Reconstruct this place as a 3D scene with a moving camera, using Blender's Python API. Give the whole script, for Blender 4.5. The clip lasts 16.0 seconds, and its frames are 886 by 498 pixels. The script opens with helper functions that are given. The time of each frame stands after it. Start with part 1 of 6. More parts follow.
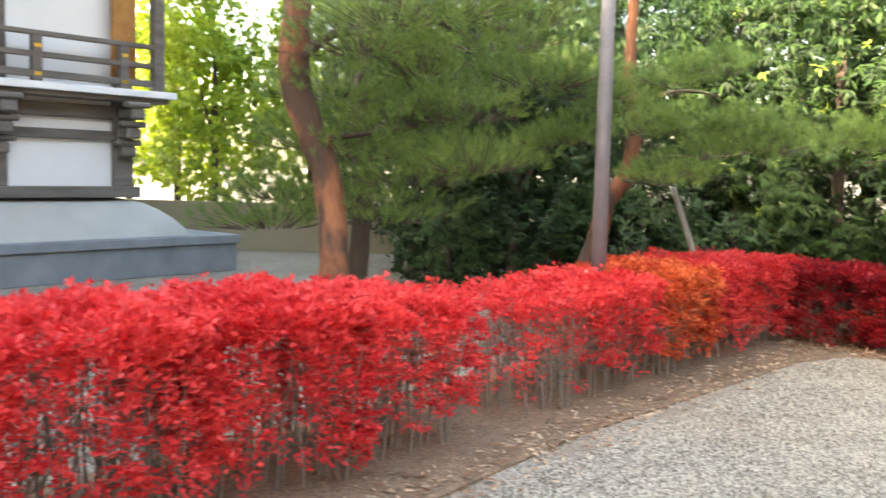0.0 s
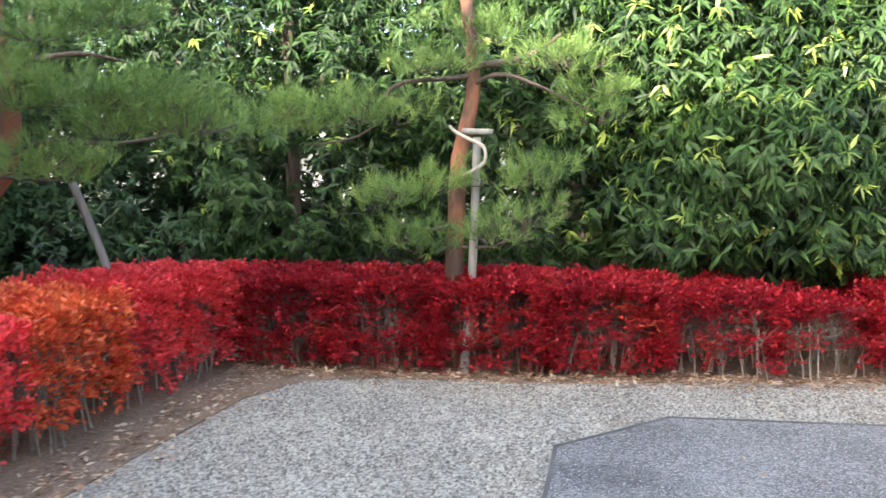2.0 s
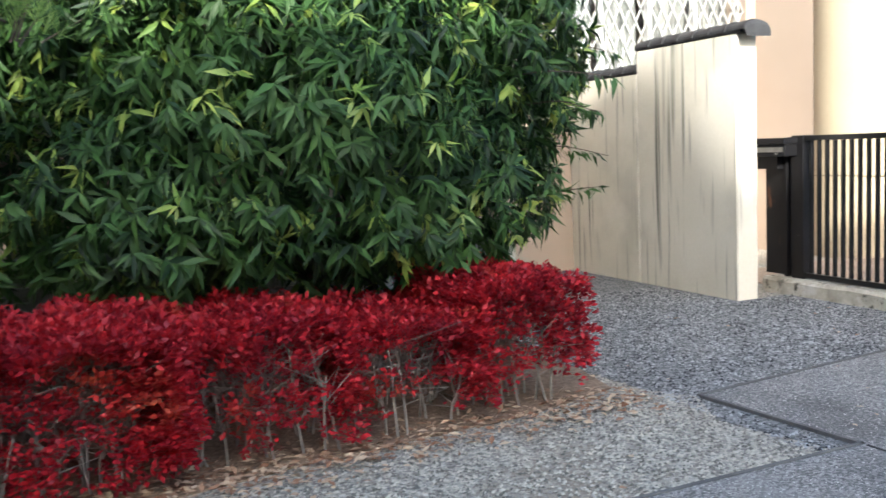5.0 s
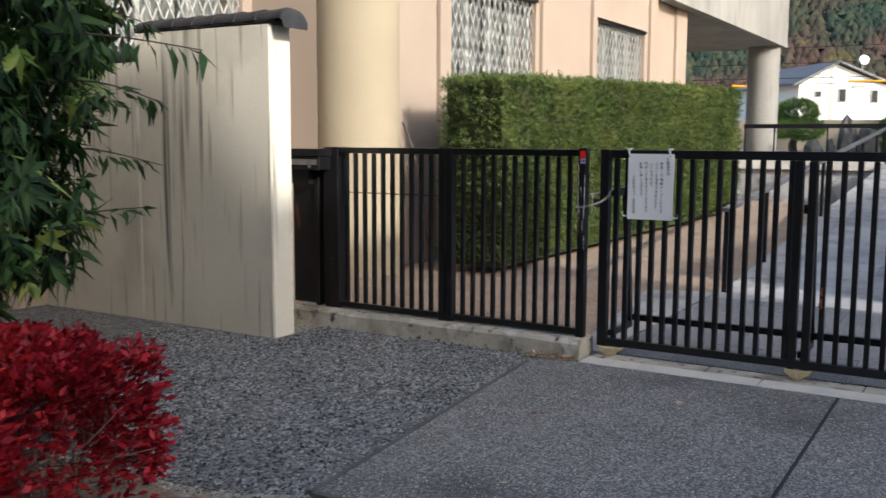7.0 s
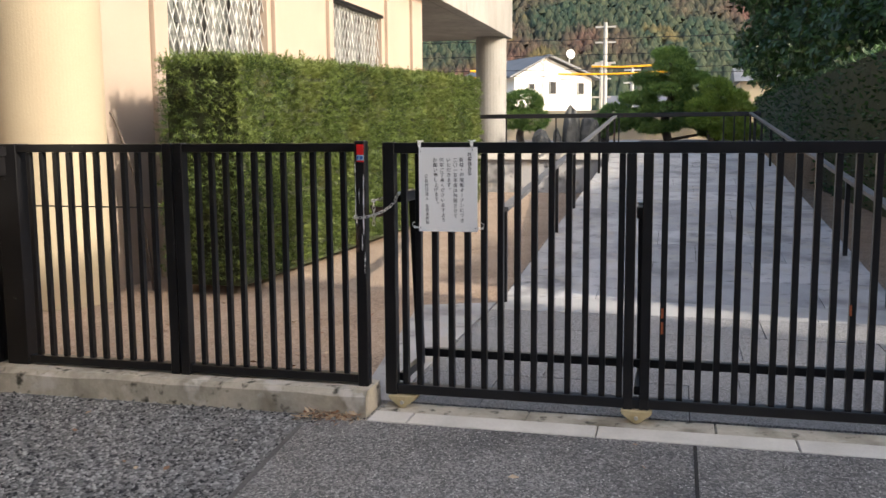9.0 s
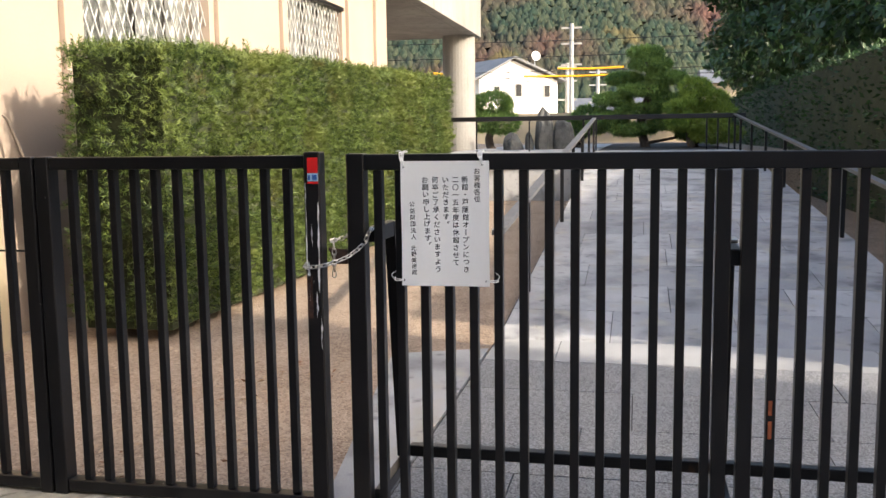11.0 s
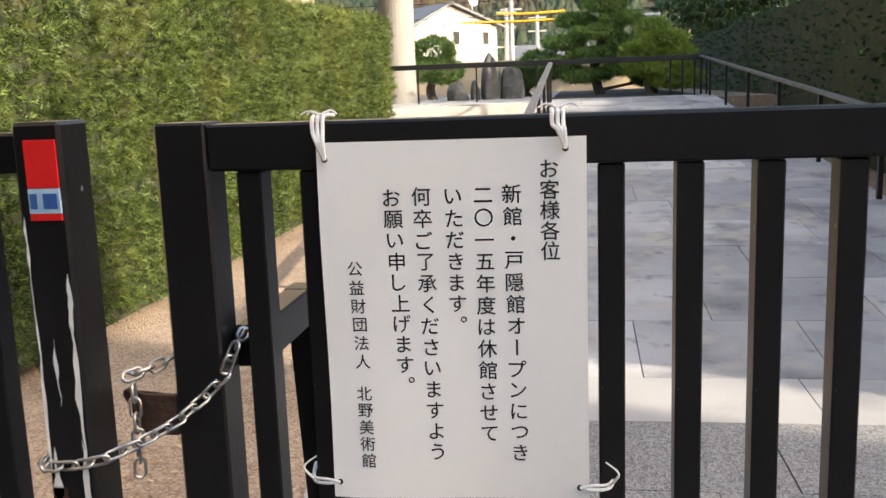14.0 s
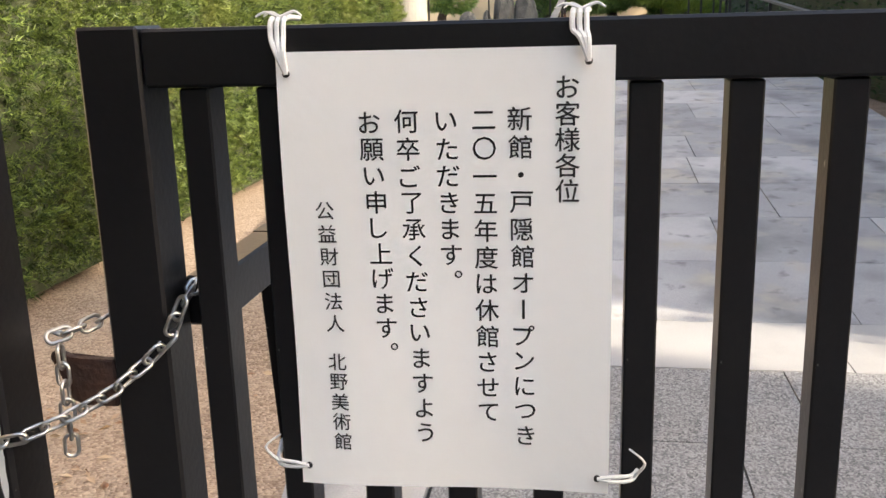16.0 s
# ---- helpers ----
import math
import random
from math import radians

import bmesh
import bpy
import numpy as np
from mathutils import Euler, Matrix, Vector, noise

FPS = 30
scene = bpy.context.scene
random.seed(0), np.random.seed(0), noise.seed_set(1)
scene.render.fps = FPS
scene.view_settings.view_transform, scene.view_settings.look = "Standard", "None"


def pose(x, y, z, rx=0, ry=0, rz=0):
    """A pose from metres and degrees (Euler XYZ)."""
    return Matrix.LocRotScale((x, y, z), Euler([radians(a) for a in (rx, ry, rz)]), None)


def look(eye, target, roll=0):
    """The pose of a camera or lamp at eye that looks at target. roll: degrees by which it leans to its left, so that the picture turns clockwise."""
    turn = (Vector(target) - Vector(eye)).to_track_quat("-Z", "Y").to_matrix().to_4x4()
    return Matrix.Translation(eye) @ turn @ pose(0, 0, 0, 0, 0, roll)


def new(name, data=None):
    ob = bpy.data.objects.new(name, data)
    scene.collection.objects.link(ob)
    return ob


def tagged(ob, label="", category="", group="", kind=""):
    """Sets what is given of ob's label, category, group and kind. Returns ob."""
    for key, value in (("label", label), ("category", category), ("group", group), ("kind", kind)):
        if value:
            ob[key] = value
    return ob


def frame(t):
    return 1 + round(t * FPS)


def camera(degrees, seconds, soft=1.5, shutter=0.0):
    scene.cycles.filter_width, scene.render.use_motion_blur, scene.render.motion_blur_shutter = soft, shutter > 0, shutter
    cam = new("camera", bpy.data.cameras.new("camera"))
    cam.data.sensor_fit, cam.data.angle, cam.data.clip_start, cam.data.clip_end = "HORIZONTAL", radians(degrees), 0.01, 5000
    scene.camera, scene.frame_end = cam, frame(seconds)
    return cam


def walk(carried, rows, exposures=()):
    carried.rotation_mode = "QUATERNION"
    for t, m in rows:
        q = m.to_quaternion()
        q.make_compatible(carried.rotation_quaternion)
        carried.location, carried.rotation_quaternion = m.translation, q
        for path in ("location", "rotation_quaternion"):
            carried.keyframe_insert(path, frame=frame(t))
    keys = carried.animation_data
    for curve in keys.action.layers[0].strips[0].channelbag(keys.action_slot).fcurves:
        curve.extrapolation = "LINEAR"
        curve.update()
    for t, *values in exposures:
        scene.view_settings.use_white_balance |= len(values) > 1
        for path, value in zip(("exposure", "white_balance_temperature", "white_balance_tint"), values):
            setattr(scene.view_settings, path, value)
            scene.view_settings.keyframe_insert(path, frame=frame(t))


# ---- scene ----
cam = camera(51.2, 16.0, soft=1.5, shutter=0.2)
METRES, EYE, TILT, LEAN, TURN = 12.6, 1.65, 0.0, 0.0, 40.2
ROWS = [
    (0.0, 0.0, 0.0, 0.0, 0.11, -4.8, -1.34),
    (0.5, 0.0274, 0.0373, -0.0002, -10.59, -5.45, 0.27),
    (1.0, 0.0519, 0.0759, 0.0014, -20.93, -4.24, 1.05),
    (1.5, 0.0768, 0.1131, -0.0019, -23.92, -5.48, 0.06),
    (2.0, 0.101, 0.1503, -0.0022, -29.63, -4.88, 0.35),
    (2.5, 0.1277, 0.1828, -0.0028, -32.39, -4.18, 0.62),
    (3.0, 0.1523, 0.2166, -0.0046, -35.85, -4.94, 0.7),
    (5.5, 0.2728, 0.3721, -0.0147, -74.48, -6.57, 2.3),
    (6.0, 0.3027, 0.3911, -0.0137, -84.12, -5.9, 1.48),
    (6.5, 0.3307, 0.4061, -0.0135, -90.97, -5.62, 0.35),
    (7.0, 0.3627, 0.4197, -0.0136, -98.97, -6.78, -0.21),
    (7.5, 0.394, 0.4225, -0.0147, -104.42, -7.04, 0.8),
    (8.0, 0.4228, 0.4221, -0.0154, -108.47, -7.55, 1.61),
    (8.5, 0.4541, 0.4166, -0.0143, -113.48, -7.61, 1.01),
    (9.0, 0.4838, 0.4043, -0.0145, -115.97, -7.24, 0.4),
    (9.5, 0.5129, 0.3957, -0.0153, -117.29, -7.08, 0.43),
    (10.0, 0.5417, 0.3845, -0.0139, -118.34, -6.66, 0.49),
    (12.5, 0.6837, 0.3162, -0.014, -118.34, -7.73, 1.16),
    (13.0, 0.7094, 0.3034, -0.0148, -119.13, -8.1, 1.34),
    (13.5, 0.7312, 0.2908, -0.0156, -119.94, -8.76, 1.1),
    (14.0, 0.7495, 0.2833, -0.016, -122.32, -10.06, 2.02),
    (14.5, 0.7603, 0.2773, -0.018, -123.07, -12.37, 1.45),
    (15.0, 0.7624, 0.2734, -0.0183, -122.46, -13.42, 1.28),
    (15.5, 0.7625, 0.273, -0.0183, -122.02, -13.66, 1.52),
    (16.0, 0.7624, 0.2735, -0.0186, -121.58, -14.11, 1.57),
]
EXPOSURES = [(0.0, 3.5, 8700, 10), (0.5, 3.1, 7600, 10), (1.0, 3.05, 6800, 10), (2.5, 3.1, 6600, 10), (3.0, 3.25, 6600, 10), (5.3, 2.05, 5800, 5), (6.0, 1.55, 5800, 5), (7.0, 1.05, 6000, 8), (8.0, 1.15, 6600, 10), (9.0, 1.45, 6650, 10), (12.5, 1.8, 6900, 10), (14.0, 1.9, 7100, 10), (16.0, 2.1, 7200, 10)]
walk(cam, [(t, pose(0, 0, EYE, TILT, LEAN, TURN) @ pose(METRES * x, METRES * y, METRES * z, 90 + pitch, roll, yaw)) for t, x, y, z, yaw, pitch, roll in ROWS], EXPOSURES)

# ---- light ----
SUN_TO = Vector((-0.38, -1.0, 0.5)).normalized()
world = bpy.data.worlds.new("world")
scene.world = world
world.use_nodes = True
wn = world.node_tree
sky = wn.nodes.new("ShaderNodeTexSky")
sky.sky_type = "NISHITA"
sky.sun_disc = False
sky.sun_elevation = math.asin(SUN_TO.z)
sky.sun_rotation = math.atan2(SUN_TO.x, SUN_TO.y)
sky.dust_density = 3.0
wn.nodes["Background"].inputs[1].default_value = 0.15
wn.links.new(sky.outputs[0], wn.nodes["Background"].inputs[0])
sun = new("sun", bpy.data.lights.new("sun", "SUN"))
sun.data.energy, sun.data.angle, sun.data.color = 2.6, radians(0.7), (1.0, 0.90, 0.76)
sun.matrix_world = look(SUN_TO * 30, (0, 0, 0))

rng = np.random.default_rng(11)


# ---- materials ----
def material(name, low, high, scale=3.0, fine=60.0, rough=0.8, bump=0.3, metal=0.0, stretch=(1, 1, 1), island=0.0, mix=0.4, piece=0.0, spec=0.4, dist=0.01):
    """Two colours mixed by coarse and fine noise, with relief of the fine noise."""
    m = bpy.data.materials.new(name)
    m.use_nodes = True
    t = m.node_tree
    n, l = t.nodes, t.links
    b = n["Principled BSDF"]
    co = n.new("ShaderNodeTexCoord")
    mp = n.new("ShaderNodeMapping")
    mp.inputs["Scale"].default_value = stretch
    l.new(co.outputs["Object"], mp.inputs[0])
    n1, n2 = n.new("ShaderNodeTexNoise"), n.new("ShaderNodeTexNoise")
    n1.inputs["Scale"].default_value, n2.inputs["Scale"].default_value = scale, fine
    n1.inputs["Detail"].default_value, n2.inputs["Detail"].default_value = 5, 4
    for q in (n1, n2):
        l.new(mp.outputs[0], q.inputs["Vector"])
    add = n.new("ShaderNodeMath")
    add.operation = "MULTIPLY_ADD"
    l.new(n2.outputs[0], add.inputs[0])
    add.inputs[1].default_value = mix
    l.new(n1.outputs[0], add.inputs[2])
    value = add.outputs[0]
    off = 0.5 + mix * 0.5
    for amount, kind, out in ((island, "ShaderNodeNewGeometry", "Random Per Island"), (piece, "ShaderNodeObjectInfo", "Random")):
        if amount:
            r, a2 = n.new(kind), n.new("ShaderNodeMath")
            a2.operation = "MULTIPLY_ADD"
            l.new(r.outputs[out], a2.inputs[0])
            a2.inputs[1].default_value = amount
            l.new(value, a2.inputs[2])
            value = a2.outputs[0]
            off += amount * 0.5
    ramp = n.new("ShaderNodeMapRange")
    ramp.inputs[1].default_value, ramp.inputs[2].default_value = off - 0.28, off + 0.28
    l.new(value, ramp.inputs[0])
    mixer = n.new("ShaderNodeMix")
    mixer.data_type = "RGBA"
    mixer.inputs[6].default_value, mixer.inputs[7].default_value = (*low, 1), (*high, 1)
    l.new(ramp.outputs[0], mixer.inputs[0])
    l.new(mixer.outputs[2], b.inputs["Base Color"])
    b.inputs["Roughness"].default_value, b.inputs["Metallic"].default_value = rough, metal
    b.inputs["Specular IOR Level"].default_value = spec
    if bump:
        bp = n.new("ShaderNodeBump")
        bp.inputs["Strength"].default_value, bp.inputs["Distance"].default_value = bump, dist
        l.new(n2.outputs[0], bp.inputs["Height"])
        l.new(bp.outputs[0], b.inputs["Normal"])
    return m


def overlay(m, colour, scale, lo, hi, stretch=(1, 1, 1), detail=4, seed=0.0):
    """Lays patches, stains or specks of one colour over a material, by thresholded noise. Returns the factor's socket.
    """
    t = m.node_tree
    n, l = t.nodes, t.links
    b = n["Principled BSDF"]
    src = b.inputs["Base Color"].links[0].from_socket
    co, mp = n.new("ShaderNodeTexCoord"), n.new("ShaderNodeMapping")
    mp.inputs["Scale"].default_value, mp.inputs["Location"].default_value = stretch, (seed, seed * 2, seed * 3)
    l.new(co.outputs["Object"], mp.inputs[0])
    nz = n.new("ShaderNodeTexNoise")
    nz.inputs["Scale"].default_value, nz.inputs["Detail"].default_value = scale, detail
    l.new(mp.outputs[0], nz.inputs["Vector"])
    rg = n.new("ShaderNodeMapRange")
    rg.inputs[1].default_value, rg.inputs[2].default_value = lo, hi
    l.new(nz.outputs[0], rg.inputs[0])
    mx = n.new("ShaderNodeMix")
    mx.data_type = "RGBA"
    l.new(rg.outputs[0], mx.inputs[0])
    l.new(src, mx.inputs[6])
    mx.inputs[7].default_value = (*colour, 1)
    l.new(mx.outputs[2], b.inputs["Base Color"])
    return rg.outputs[0]


def leafy(name, low, high, scale=1.2, island=0.5, rough=0.5, through_light=0.25, spec=0.35):
    """Foliage: colour by leaf and by place, some light passing through."""
    m = material(name, low, high, scale=scale, fine=9.0, rough=rough, bump=0, island=island, mix=0.3, spec=spec)
    t = m.node_tree
    n, l = t.nodes, t.links
    b = n["Principled BSDF"]
    tr, ms = n.new("ShaderNodeBsdfTranslucent"), n.new("ShaderNodeMixShader")
    l.new(b.inputs["Base Color"].links[0].from_socket, tr.inputs[0])
    ms.inputs[0].default_value = through_light
    l.new(b.outputs[0], ms.inputs[1])
    l.new(tr.outputs[0], ms.inputs[2])
    l.new(ms.outputs[0], n["Material Output"].inputs[0])
    return m


M_GRAVEL = material("gravel", (0.20, 0.187, 0.162), (0.44, 0.415, 0.365), 1.5, 85, 0.9, 1.0, mix=1.4)


def cells(m, scale, low, high, mix=0.8, depth=0.6, speck=0.0, dist=0.008):
    """Small stones: random tone per cell and rounded relief."""
    t = m.node_tree
    n, l = t.nodes, t.links
    b = n["Principled BSDF"]
    src = b.inputs["Base Color"].links[0].from_socket
    co, v = n.new("ShaderNodeTexCoord"), n.new("ShaderNodeTexVoronoi")
    v.inputs["Scale"].default_value = scale
    l.new(co.outputs["Object"], v.inputs["Vector"])
    sep = n.new("ShaderNodeSeparateColor")
    l.new(v.outputs["Color"], sep.inputs[0])
    rp = n.new("ShaderNodeMapRange")
    rp.inputs[1].default_value, rp.inputs[2].default_value = speck, 1.0
    l.new(sep.outputs[0], rp.inputs[0])
    tone = n.new("ShaderNodeMix")
    tone.data_type = "RGBA"
    tone.inputs[6].default_value, tone.inputs[7].default_value = (*low, 1), (*high, 1)
    l.new(rp.outputs[0], tone.inputs[0])
    mx = n.new("ShaderNodeMix")
    mx.data_type = "RGBA"
    mx.inputs[0].default_value = mix
    l.new(src, mx.inputs[6])
    l.new(tone.outputs[2], mx.inputs[7])
    l.new(mx.outputs[2], b.inputs["Base Color"])
    bp = n.new("ShaderNodeBump")
    bp.invert = True
    bp.inputs["Strength"].default_value, bp.inputs["Distance"].default_value = depth, dist
    l.new(v.outputs["Distance"], bp.inputs["Height"])
    if b.inputs["Normal"].links:
        l.new(b.inputs["Normal"].links[0].from_socket, bp.inputs["Normal"])
    l.new(bp.outputs[0], b.inputs["Normal"])


# blue-grey gravel, its tone lowered further for the shade between stones
M_GRAVEL2 = material("dark_gravel", (0.055, 0.056, 0.058), (0.145, 0.147, 0.148), 1.5, 85, 0.9, 1.0, mix=1.4)
cells(M_GRAVEL2, 62, (0.022, 0.023, 0.024), (0.29, 0.29, 0.28), 0.85, 1.0)
M_STONES2 = material("dark_gravel_stones", (0.025, 0.026, 0.028), (0.36, 0.36, 0.345), 2.0, 30, 0.85, 0.2, island=1.0, mix=0.2)
cells(M_GRAVEL, 58, (0.105, 0.096, 0.08), (0.50, 0.465, 0.39), 0.8, 1.0)
overlay(M_GRAVEL, (0.26, 0.215, 0.16), 1.3, 0.52, 0.80, seed=8)
M_STONES = material("gravel_stones", (0.13, 0.12, 0.10), (0.46, 0.425, 0.35), 2.0, 30, 0.85, 0.2, island=1.0, mix=0.2)
M_ASPHALT = material("worn_asphalt", (0.115, 0.115, 0.113), (0.31, 0.303, 0.29), 1.1, 110, 0.8, 0.8, mix=1.2)
cells(M_ASPHALT, 95, (0.04, 0.04, 0.04), (0.38, 0.37, 0.35), 0.65, 0.8, 0.25, 0.005)
overlay(M_ASPHALT, (0.045, 0.045, 0.047), 0.9, 0.54, 0.78, seed=3)
overlay(M_ASPHALT, (0.24, 0.235, 0.22), 1.6, 0.60, 0.80, seed=12)
overlay(M_ASPHALT, (0.52, 0.51, 0.48), 75, 0.66, 0.70, detail=1)
M_SOIL = material("dry_soil", (0.13, 0.085, 0.055), (0.30, 0.215, 0.145), 3, 50, 0.95, 0.6)
M_SAND = material("pinkish_sand", (0.24, 0.175, 0.125), (0.42, 0.32, 0.235), 2, 60, 0.95, 0.5)
M_CONC = material("weathered_concrete", (0.34, 0.315, 0.26), (0.56, 0.52, 0.43), 3, 40, 0.9, 0.35)
overlay(M_CONC, (0.12, 0.105, 0.07), 2.6, 0.50, 0.70, seed=5)
overlay(M_CONC, (0.06, 0.058, 0.045), 14, 0.58, 0.70, seed=2)
overlay(M_CONC, (0.55, 0.53, 0.48), 5.0, 0.6, 0.68, seed=8)
M_SILL = material("pale_stone_sill", (0.50, 0.48, 0.435), (0.68, 0.655, 0.60), 4, 70, 0.8, 0.15)
M_PLASTER = material("cream_plaster", (0.60, 0.56, 0.46), (0.71, 0.67, 0.58), 1.3, 35, 0.9, 0.15)
STAIN = overlay(M_PLASTER, (0.22, 0.215, 0.18), 1.0, 0.60, 0.76, stretch=(15, 15, 0.8), seed=2, detail=2)
overlay(M_PLASTER, (0.15, 0.145, 0.115), 1.0, 0.63, 0.74, stretch=(9, 9, 0.28), seed=5, detail=2)
overlay(M_PLASTER, (0.46, 0.44, 0.37), 1.2, 0.54, 0.78, seed=7)
M_FACADE = material("peach_render", (0.31, 0.245, 0.195), (0.37, 0.295, 0.235), 0.8, 90, 0.9, 0.12)
M_COLUMN = material("cream_render", (0.31, 0.26, 0.18), (0.38, 0.32, 0.225), 0.9, 60, 0.9, 0.12)
M_GREYCONC = material("grey_board_concrete", (0.21, 0.20, 0.185), (0.34, 0.325, 0.30), 1.4, 30, 0.85, 0.2, stretch=(1, 1, 0.4))
overlay(M_GREYCONC, (0.18, 0.175, 0.165), 1.5, 0.55, 0.75, stretch=(3, 3, 0.5))
M_TILE = material("black_roof_tile", (0.018, 0.018, 0.020), (0.045, 0.045, 0.047), 6, 60, 0.75, 0.2, spec=0.2)
M_BLACK = material("black_paint", (0.0045, 0.0045, 0.0055), (0.012, 0.0115, 0.0125), 5, 120, 0.34, 0.05, spec=0.38)
overlay(M_BLACK, (0.085, 0.035, 0.018), 6, 0.68, 0.73, stretch=(1, 1, 0.35), seed=4)
overlay(M_BLACK, (0.35, 0.34, 0.32), 40, 0.74, 0.77, stretch=(1, 1, 0.6), seed=9)
M_STEEL = material("chain_steel", (0.42, 0.41, 0.40), (0.66, 0.65, 0.63), 20, 90, 0.32, 0.1, metal=1.0)
M_RUST = material("rusty_iron", (0.018, 0.012, 0.011), (0.085, 0.038, 0.024), 20, 90, 0.7, 0.4)
M_PAPER = material("laminated_paper", (0.90, 0.895, 0.875), (0.93, 0.925, 0.91), 6, 50, 0.28, 0.06, spec=0.5)
M_INK = material("black_ink", (0.015, 0.015, 0.016), (0.022, 0.022, 0.022), 9, 90, 0.35, 0)
M_TIE = material("plastic_tie", (0.66, 0.66, 0.65), (0.82, 0.82, 0.81), 9, 90, 0.35, 0)
M_RED = material("red_sticker", (0.62, 0.015, 0.018), (0.70, 0.025, 0.025), 9, 90, 0.35, 0)
M_LBLUE = material("pale_blue_sticker", (0.34, 0.52, 0.66), (0.45, 0.62, 0.74), 9, 90, 0.4, 0)
M_DBLUE = material("blue_ink", (0.03, 0.10, 0.32), (0.04, 0.14, 0.4), 9, 90, 0.4, 0)
M_FLAG = material("granite_flagstone", (0.25, 0.253, 0.26), (0.43, 0.43, 0.43), 1.2, 150, 0.6, 0.15, piece=0.5, mix=0.7)
overlay(M_FLAG, (0.15, 0.153, 0.155), 1.9, 0.50, 0.70, seed=6)
overlay(M_FLAG, (0.36, 0.335, 0.285), 3.2, 0.54, 0.72, seed=11)
overlay(M_FLAG, (0.12, 0.12, 0.12), 7.0, 0.60, 0.74, seed=3)
# brown soil and litter blotches, with patchy shade put into their colour
overlay(M_SAND, (0.13, 0.085, 0.055), 1.4, 0.54, 0.70, seed=4)
cells(M_SAND, 75, (0.17, 0.115, 0.08), (0.50, 0.39, 0.29), 0.6, 0.8)
cells(M_SOIL, 55, (0.09, 0.06, 0.04), (0.34, 0.25, 0.17), 0.5, 0.7)
M_FLAG3 = material("pale_smooth_granite", (0.27, 0.27, 0.268), (0.39, 0.39, 0.385), 1.6, 150, 0.6, 0.12, piece=0.3, mix=0.6)
overlay(M_FLAG3, (0.27, 0.27, 0.265), 2.2, 0.54, 0.72, seed=2)
M_FLAG2 = material("flamed_granite", (0.12, 0.124, 0.13), (0.23, 0.235, 0.24), 2.0, 150, 0.75, 0.3, piece=0.25, mix=0.7)
cells(M_FLAG2, 150, (0.045, 0.045, 0.048), (0.42, 0.42, 0.42), 0.6, 0.5, 0.0, 0.003)

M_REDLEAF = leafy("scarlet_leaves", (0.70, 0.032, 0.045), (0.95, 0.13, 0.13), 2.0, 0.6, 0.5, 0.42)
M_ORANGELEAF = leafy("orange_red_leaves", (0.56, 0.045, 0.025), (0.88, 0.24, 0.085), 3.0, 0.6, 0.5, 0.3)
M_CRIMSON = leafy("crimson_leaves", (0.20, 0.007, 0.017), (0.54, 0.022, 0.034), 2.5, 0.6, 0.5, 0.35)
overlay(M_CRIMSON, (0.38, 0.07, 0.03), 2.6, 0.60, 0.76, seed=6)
M_TWIG = material("grey_twigs", (0.13, 0.115, 0.095), (0.30, 0.27, 0.23), 12, 60, 0.9, 0.2, island=0.5)
M_LITTER = leafy("fallen_leaves", (0.22, 0.11, 0.06), (0.52, 0.40, 0.27), 6.0, 0.8, 0.7, 0.1)
M_OAK = leafy("lance_leaves", (0.007, 0.023, 0.008), (0.056, 0.120, 0.029), 0.9, 0.6, 0.52, 0.22, 0.28)
M_OAKNEW = leafy("young_lance_leaves", (0.13, 0.23, 0.04), (0.34, 0.42, 0.09), 3.0, 0.6, 0.4, 0.3, 0.5)
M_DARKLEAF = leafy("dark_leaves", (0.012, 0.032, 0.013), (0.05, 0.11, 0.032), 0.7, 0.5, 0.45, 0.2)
# lime tone raised so that the leaf colour itself carries the sun
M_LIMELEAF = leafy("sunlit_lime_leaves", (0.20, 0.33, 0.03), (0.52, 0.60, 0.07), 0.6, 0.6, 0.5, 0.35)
M_PALENEEDLE = leafy("pale_pine_needles", (0.13, 0.22, 0.04), (0.36, 0.46, 0.09), 1.4, 0.5, 0.55, 0.3)
M_NEEDLE = leafy("pine_needles", (0.075, 0.155, 0.045), (0.26, 0.38, 0.10), 1.4, 0.5, 0.55, 0.3)
M_CONIFER = leafy("clipped_conifer", (0.016, 0.036, 0.008), (0.135, 0.185, 0.042), 1.3, 0.85, 0.6, 0.22)
overlay(M_CONIFER, (0.085, 0.05, 0.022), 2.2, 0.60, 0.74, seed=4)
overlay(M_CONIFER, (0.145, 0.175, 0.04), 1.2, 0.47, 0.68, seed=9)
M_CORE = material("dark_hedge_core", (0.018, 0.022, 0.010), (0.045, 0.055, 0.022), 4, 30, 0.95, 0.6)
M_BARK = material("red_pine_bark", (0.15, 0.062, 0.038), (0.38, 0.165, 0.09), 3, 24, 0.9, 0.8, stretch=(1, 1, 0.45), dist=0.02)
overlay(M_BARK, (0.09, 0.058, 0.046), 4, 0.46, 0.60, stretch=(1, 1, 0.5))
M_DBARK = material("dark_bark", (0.05, 0.038, 0.03), (0.14, 0.11, 0.09), 4, 30, 0.95, 0.8, stretch=(1, 1, 0.3), dist=0.02)
M_POLE = material("grey_painted_steel", (0.13, 0.128, 0.145), (0.20, 0.198, 0.22), 4, 60, 0.55, 0.1)
M_STAKE = material("bleached_wood", (0.19, 0.185, 0.17), (0.34, 0.33, 0.30), 4, 40, 0.9, 0.4, stretch=(6, 6, 0.6))
M_ROPE = material("palm_rope", (0.30, 0.27, 0.22), (0.48, 0.44, 0.37), 30, 120, 0.95, 0.6)
